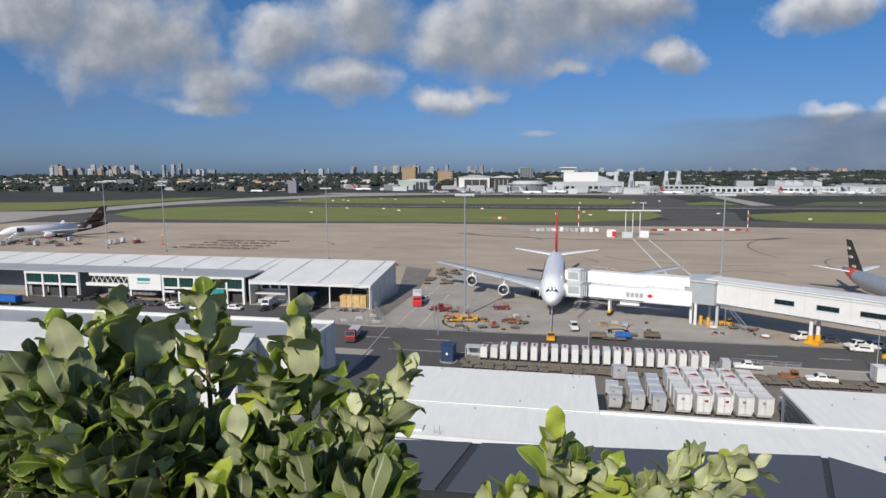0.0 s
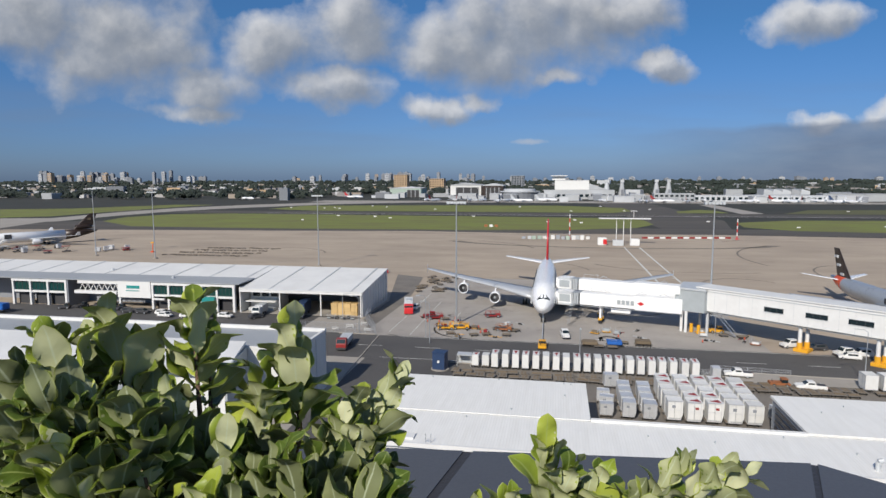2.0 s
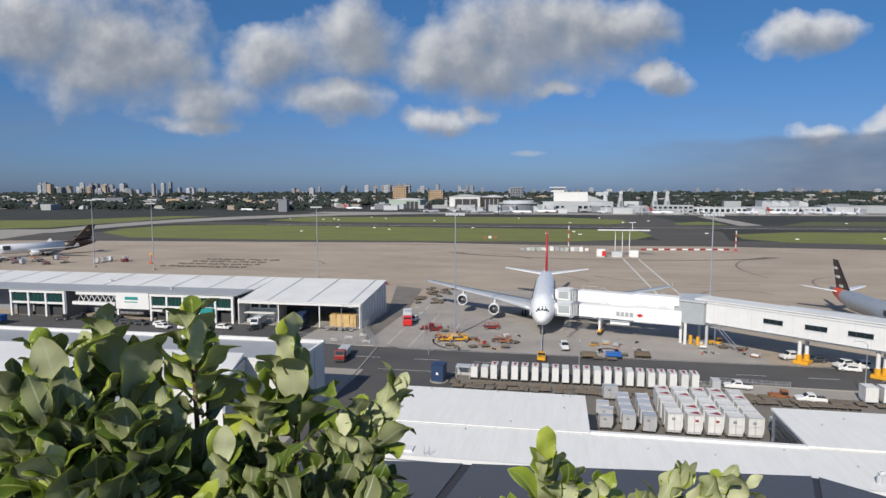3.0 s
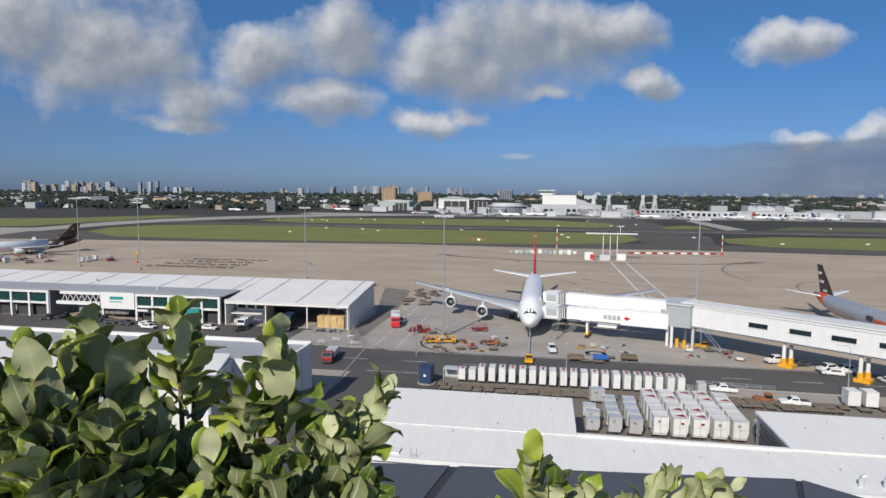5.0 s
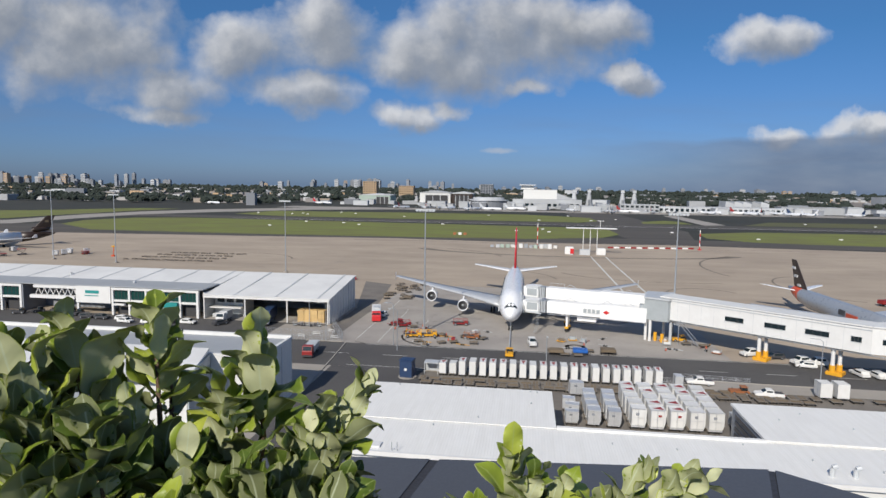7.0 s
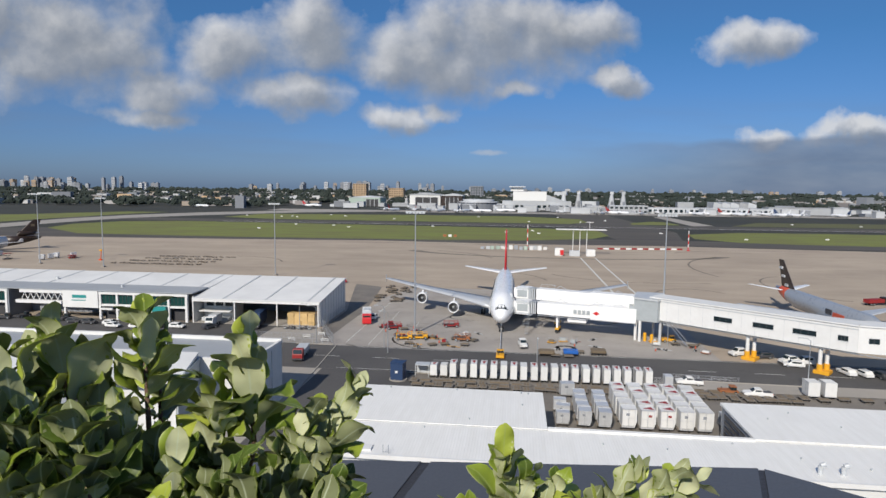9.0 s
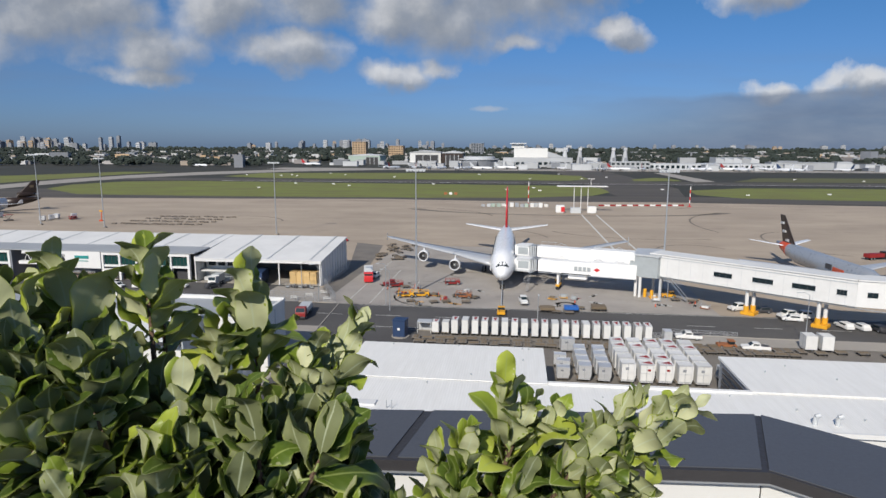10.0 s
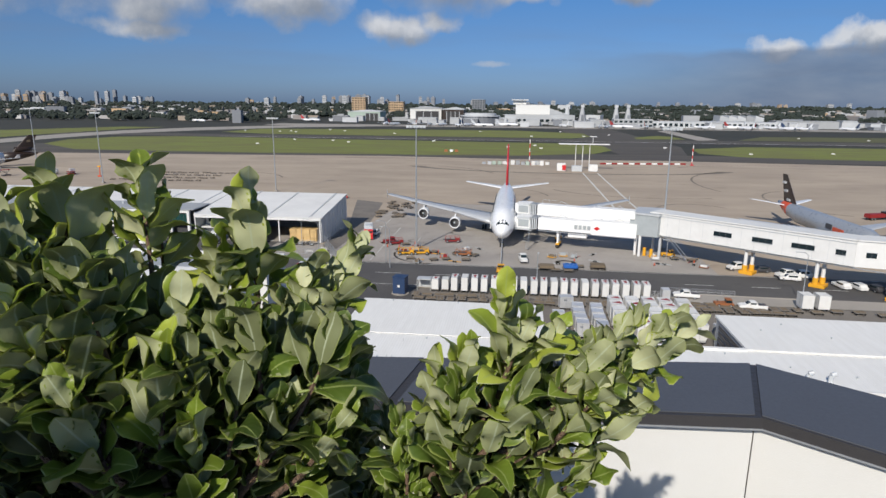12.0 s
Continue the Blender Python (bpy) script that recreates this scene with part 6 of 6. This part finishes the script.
# ---- hotel terrace: parapet, planter ----
def terrace():
    p = thing("parapet", "white rendered terrace parapet with dark grey metal capping", "parapet", pose(0, 0, 0))
    tagged(p, kind="structure")
    zt = 37.58
    left, bend, right = (-3.2, 3.07), (1.61, 2.39), (3.23, 0.73)
    lf, bf, rf = (-3.2, 3.45), (1.90, 2.93), (3.62, 1.12)
    def strip(a, b, c, d, z0, z1):
        return prism([a, b, c, d], z0, z1)
    def lerp(a, b, t):
        return (a[0] + (b[0] - a[0]) * t, a[1] + (b[1] - a[1]) * t)
    seams = (0, .335, .66, .9995)
    for t0, t1 in zip(seams, seams[1:]):
        part("capping_panel", strip(lerp(left, bend, t0 + .006), lerp(left, bend, t1 - .004), lerp(lf, bf, t1 - .004), lerp(lf, bf, t0 + .006), zt - .05, zt), M["capping"], p, "dark grey folded metal capping")
    part("capping_panel", strip(lerp(bend, right, .004), right, rf, lerp(bf, rf, .004), zt - .05, zt), M["capping"], p, "dark grey folded metal capping")
    part("seam", strip(lerp(left, bend, .995), lerp(bend, right, .005), lerp(bf, rf, .005), lerp(lf, bf, .995), zt - .06, zt - .008), M["cappingedge"], p)
    for t in seams[1:3]:
        part("seam", strip(lerp(left, bend, t - .005), lerp(left, bend, t + .007), lerp(lf, bf, t + .007), lerp(lf, bf, t - .005), zt - .06, zt - .006), M["cappingedge"], p)
    for a, b in ((left, bend), (bend, right)):
        part("capping_edge", strip((a[0], a[1] - .025), (b[0], b[1] - .025), (b[0], b[1] - .002), (a[0], a[1] - .002), zt - .062, zt - .004), M["cappingedge"], p)
        part("capping_edge_line", strip((a[0], a[1] - .03), (b[0], b[1] - .03), (b[0], b[1] - .026), (a[0], a[1] - .026), zt - .064, zt - .056), M["steel"], p)
    part("wall", strip((left[0], left[1] + .03), (bend[0] - .003, bend[1] + .03), (bf[0] - .003, bf[1] - .03), (lf[0], lf[1] - .03), 36.2, zt - .055), M["render"], p)
    part("wall", strip((bend[0] + .003, bend[1] + .03), (right[0], right[1] + .03), (rf[0], rf[1] - .03), (bf[0] + .003, bf[1] - .03), 36.2, zt - .055), M["render"], p)
    d = thing("terrace_deck", "grey paved roof terrace of the hotel", "terrace", pose(0, 0, 0))
    tagged(d, kind="structure")
    part("deck", prism([(-3.3, -4), (3.1, -4), (3.1, .55), (1.5, 2.2), (-3.3, 2.9)], 36.9, 37.1), M["tile"], d)
    solo("hotel_block", prism([(-3.3, -9), (3.1, -9), (3.1, .55), (1.5, 2.2), (-3.3, 2.9)], 0, 36.88), M["cream"], pose(0, 0, 0), "tall pale hotel block below the terrace", "building", kind="structure")
    # unseen wall added behind the camera to keep sun off the lower shrub
    solo("terrace_wall", box(-3.3, -1.02, -1.2, -1.0, 37.1, 39.89), M["tile"], pose(0, 0, 0), "unseen grey wall added to shade the lower shrub", "wall", kind="structure")
    # unseen side wall added to hold skylight off the shrub
    solo("terrace_wall", box(-3.3, -3.1, -0.98, 2.5, 37.1, 41.2), M["tile"], pose(0, 0, 0), "unseen grey side wall added to block skylight", "wall", kind="structure")
    q = thing("planter", "long white planter trough filled with dark soil", "planter", pose(0, 0, 0))
    part("front", box(-1.8, .62, .95, 1.0, 37.1, 37.75), M["render"], q)
    part("back", box(-1.8, .62, .30, .35, 37.1, 37.75), M["render"], q)
    part("end", box(-1.8, -1.75, .355, .945, 37.1, 37.75), M["render"], q)
    part("end", box(.57, .62, .355, .945, 37.1, 37.75), M["render"], q)
    part("soil", box(-1.745, .565, .355, .945, 37.1, 37.68), M["soil"], q)


terrace()


# ---- shrub ----
def leaf_mesh(name, length, width, curl, cup, wave, shade):
    """One leathery leaf along +y from its stalk: broadest past the middle, folded on the midrib, margins waved, the point bent back."""
    bm = bmesh.new()
    lay = bm.loops.layers.uv.new("leaf")
    sh = bm.verts.layers.float.new("shade")
    rows = 10
    cols = (-1.0, -.6, 0.0, .6, 1.0)
    for face_side, drop in ((0, 0.0), (1, -.0013)):
        grid = []
        for i in range(rows):
            t = i / (rows - 1)
            prof = max(.0, math.sin(math.pi * min(1, t * .985 + .012) ** 1.18)) ** .58
            w = width * .5 * max(.05, prof)
            bend = curl * t * t
            y = length * (t - .16 * bend * bend * t)
            z0 = -length * (.5 * bend * t + .45 * max(0, t - .80))
            line = []
            for c in cols:
                roll = wave * w * math.sin(t * 9 + (2.2 if c > 0 else 0.4)) * c * c
                up = cup * w * abs(c) ** 1.4 - .22 * w * c ** 6 + roll
                v = bm.verts.new((w * c * (1 - .10 * cup * abs(c)), y, z0 + up + drop))
                v[sh] = shade
                line.append((v, (c, t)))
            grid.append(line)
        for a, b in zip(grid, grid[1:]):
            for j in range(4):
                quad = (a[j], a[j + 1], b[j + 1], b[j])
                if face_side:
                    quad = quad[::-1]
                f = bm.faces.new([q[0] for q in quad])
                f.smooth = True
                f.material_index = face_side
                for loop, q in zip(f.loops, quad):
                    loop[lay].uv = q[1]
    rod((0, -.014, 0), (0, .004, 0), .0016, .0012, 5, bm)
    me = bpy.data.meshes.new(name)
    bm.to_mesh(me)
    bm.free()
    me.materials.append(M["leaf"])
    me.materials.append(M["leafback"])
    return me


lr = random.Random(21)
LEAVES = [leaf_mesh("leaf", lr.uniform(.052, .076), lr.uniform(.029, .042), lr.choice((-.45, -.2, .0, .3, .55, .85)), lr.uniform(.15, .65), lr.choice((-1, 1)) * lr.uniform(.15, .55), .48 + .47 * i / 17) for i in range(18)]


def shoot_leaves(tip, way, size, r, n, length, droop=58):
    """Poses of the leaves up a shoot: the lowest spread wide, the topmost small and upright."""
    way = Vector(way).normalized()
    side = way.orthogonal().normalized()
    out = []
    for i in range(n):
        t = i / max(1, n - 1)
        turn = i * 2.4 + r.uniform(-.5, .5)
        lean = radians(droop - (droop - 5) * t ** .8 + r.uniform(-11, 11))
        rad = Matrix.Rotation(turn, 3, way) @ side
        along_leaf = (rad * math.sin(lean) + way * math.cos(lean)).normalized()
        foot = Vector(tip) - way * (.045 * size + length * (1 - t)) + rad * .003
        x = along_leaf.cross(way)
        x = x.normalized() if x.length > .05 else side
        z = x.cross(along_leaf)
        rot = Matrix((x, along_leaf, z)).transposed().to_4x4()
        s = size * (1.10 - .42 * t ** 2) * r.uniform(.78, 1.15)
        out.append(Matrix.Translation(foot) @ rot @ Matrix.Rotation(r.uniform(-.55, .55), 4, "Y") @ Matrix.Diagonal((s, s, s, 1)))
    return out


def shrub(name, root, leads, crown, fill, deep, label, seed, single):
    """A bush: leading shoots at their places, and a mass of older shoots, toned darker for inner shade, under the crown
    line, a row of (x, z) at 0.8 m from the rail.
    """
    r = random.Random(seed)
    s = thing(name, label, "shrub", pose(*root), "terrace shrubs")
    inv = Matrix.Translation(root).inverted()
    root = Vector(root)
    top = 39.0
    shoots = [(Vector(p), size * 1.03, 0) for *p, size in leads]
    xs, zs = [c[0] for c in crown], [c[1] for c in crown]
    for i in range(fill):
        y = r.uniform(*deep)
        x = r.uniform(xs[0], xs[-1])
        z = top - (top - float(np.interp(x, xs, zs))) * y / .8
        depth_shade = r.random() ** 1.25
        shoots.append((Vector((x * y / .8, y, z - .005 - .36 * depth_shade)), r.uniform(.8, 1.08), .25 + .75 * depth_shade))
    rest, made = [], 0
    wood = bmesh.new()

    def branch(p, q, a, b, apart=True):
        if apart:
            part("branch", rod(p - root, q - root, a, b, 8), M["bark"], s, smooth=True)
        else:
            rod(p - root, q - root, a, b, 5, wood)

    forks = [root + Vector((r.uniform(-.3, .3), r.uniform(-.08, .1), r.uniform(.35, .6))) for _ in range(7)]
    for f in forks:
        mid = root.lerp(f, .5) + Vector((r.uniform(-.04, .04), r.uniform(-.04, .04), 0))
        branch(root - Vector((0, 0, .08)), mid, .013, .010)
        branch(mid, f, .010, .0075)
    limb = root + Vector((-.16, -.06, .72)) if len(leads) < 20 else root + Vector((.12, -.14, .70))
    branch(root, root.lerp(limb, .55) + Vector((.02, 0, 0)), .016, .012)
    branch(root.lerp(limb, .55) + Vector((.02, 0, 0)), limb, .012, .008)
    forks.append(limb)
    for tip, size, depth_shade in shoots:
        f = min(forks, key=lambda q: (q - tip).length)
        way = (tip - f).normalized() * .55 + Vector((r.uniform(-.3, .3), r.uniform(-.15, .25), .9))
        way.normalize()
        long = r.uniform(.085, .125) if depth_shade == 0 else r.uniform(.05, .10)
        elbow = tip - way * (long + r.uniform(.05, .09))
        if abs(tip.x - f.x) > .10:
            elbow = f.lerp(tip, .65) - Vector((0, 0, .03))
            way = (tip - elbow).normalized()
        branch(f, elbow, .0045, .0034, depth_shade == 0)
        branch(elbow, tip - way * .06, .0034, .0018, depth_shade == 0)
        poses = shoot_leaves(tip, way, size, r, r.randrange(14, 18) if depth_shade == 0 else r.randrange(9, 13), long)
        for j in range(r.randrange(2, 5)):
            poses += shoot_leaves(elbow.lerp(f, r.uniform(0, .4)), way, size * r.uniform(.9, 1.1), r, 1, .02, 80)
        for m in poses:
            me = LEAVES[r.randrange(len(LEAVES))]
            if depth_shade == 0 and made < single:
                ob = new("leaf", me)
                ob.parent = s
                ob.matrix_local = inv @ m
                made += 1
            else:
                rest.append((me, inv @ m, depth_shade))
    tagged(part("twig", wood, M["bark"], s, "thin brown twigs inside the bush"), kind="stuff")
    verts, faces, uvs, shade, sides = [], [], [], [], []
    cache = {}
    for me, m, depth_shade in rest:
        if me.name not in cache:
            cache[me.name] = ([v.co.copy() for v in me.vertices], [(tuple(p.vertices), p.material_index) for p in me.polygons], [tuple(d.uv) for d in me.uv_layers[0].data])
        vs, fs, us = cache[me.name]
        o = len(verts)
        verts += [m @ v for v in vs]
        faces += [tuple(o + i for i in f) for f, _ in fs]
        sides += [i for _, i in fs]
        uvs += us
        # leaf tone drops with depth below the crown: older leaves plus painted inner shade
        shade += [min(1, max(0, .58 - .80 * depth_shade + r.uniform(-.12, .12)))] * len(vs)
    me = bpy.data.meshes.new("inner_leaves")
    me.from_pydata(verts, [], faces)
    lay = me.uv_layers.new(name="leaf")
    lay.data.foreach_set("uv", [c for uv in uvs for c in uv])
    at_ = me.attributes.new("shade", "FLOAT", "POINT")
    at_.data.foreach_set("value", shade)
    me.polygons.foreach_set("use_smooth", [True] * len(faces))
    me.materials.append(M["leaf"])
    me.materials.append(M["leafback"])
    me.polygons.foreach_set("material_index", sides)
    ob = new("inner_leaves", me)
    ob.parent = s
    tagged(ob, "dense older inner leaves, toned darker for inner shade", kind="stuff")
    return s


shrub("shrub", (-.34, .72, 37.75),
      [(-.470, .720, 38.846, 1.0), (-.435, .800, 38.858, 1.05), (-.334, .840, 38.867, 1.0), (-.197, .830, 38.835, 1.15), (-.040, .860, 38.748, .85), (-.096, .800, 38.739, .85),
       (-.058, .640, 38.683, .62), (-.239, .680, 38.736, .95), (-.228, .600, 38.716, .95), (-.395, .820, 38.787, .95), (-.409, .700, 38.789, .95), (-.395, .600, 38.763, .95),
       (-.331, .740, 38.770, .95), (-.224, .800, 38.765, 1.05), (-.328, .640, 38.750, .95), (-.123, .780, 38.715, .9), (-.065, .840, 38.725, .8), (-.488, .860, 38.816, 1.0),
       (-.321, .860, 38.816, .95), (-.203, .565, 38.650, .95), (-.337, .580, 38.675, .95), (-.037, .600, 38.624, .65), (-.190, .520, 38.590, .9)],
      [(-.60, 38.79), (-.526, 38.785), (-.456, 38.775), (-.386, 38.745), (-.294, 38.700), (-.243, 38.690), (-.170, 38.690), (-.096, 38.670), (-.04, 38.625), (-.01, 38.56)],
      230, (.60, 1.02), "dense leathery-leaved green shrub with pale leaf undersides in a planter", 5, 290)
shrub("shrub", (.18, .66, 37.75),
      [(.116, .640, 38.743, .90), (.084, .620, 38.690, .75), (.157, .640, 38.712, .80), (.198, .660, 38.695, .75), (.304, .680, 38.695, .75), (.341, .660, 38.698, .70), (.376, .680, 38.680, .70),
       (.242, .620, 38.685, .80), (.045, .660, 38.664, .70), (.247, .600, 38.645, .85), (.306, .640, 38.600, .8), (.143, .580, 38.663, .85), (.066, .600, 38.655, .8), (.010, .600, 38.590, .68), (.028, .570, 38.545, .68), (.228, .570, 38.556, .75), (.0, .64, 38.60, .65)],
      [(.02, 38.56), (.06, 38.61), (.12, 38.645), (.20, 38.64), (.30, 38.615), (.345, 38.58)],
      16, (.60, .74), "smaller leathery-leaved green shrub with bright new shoots in a planter", 8, 200)
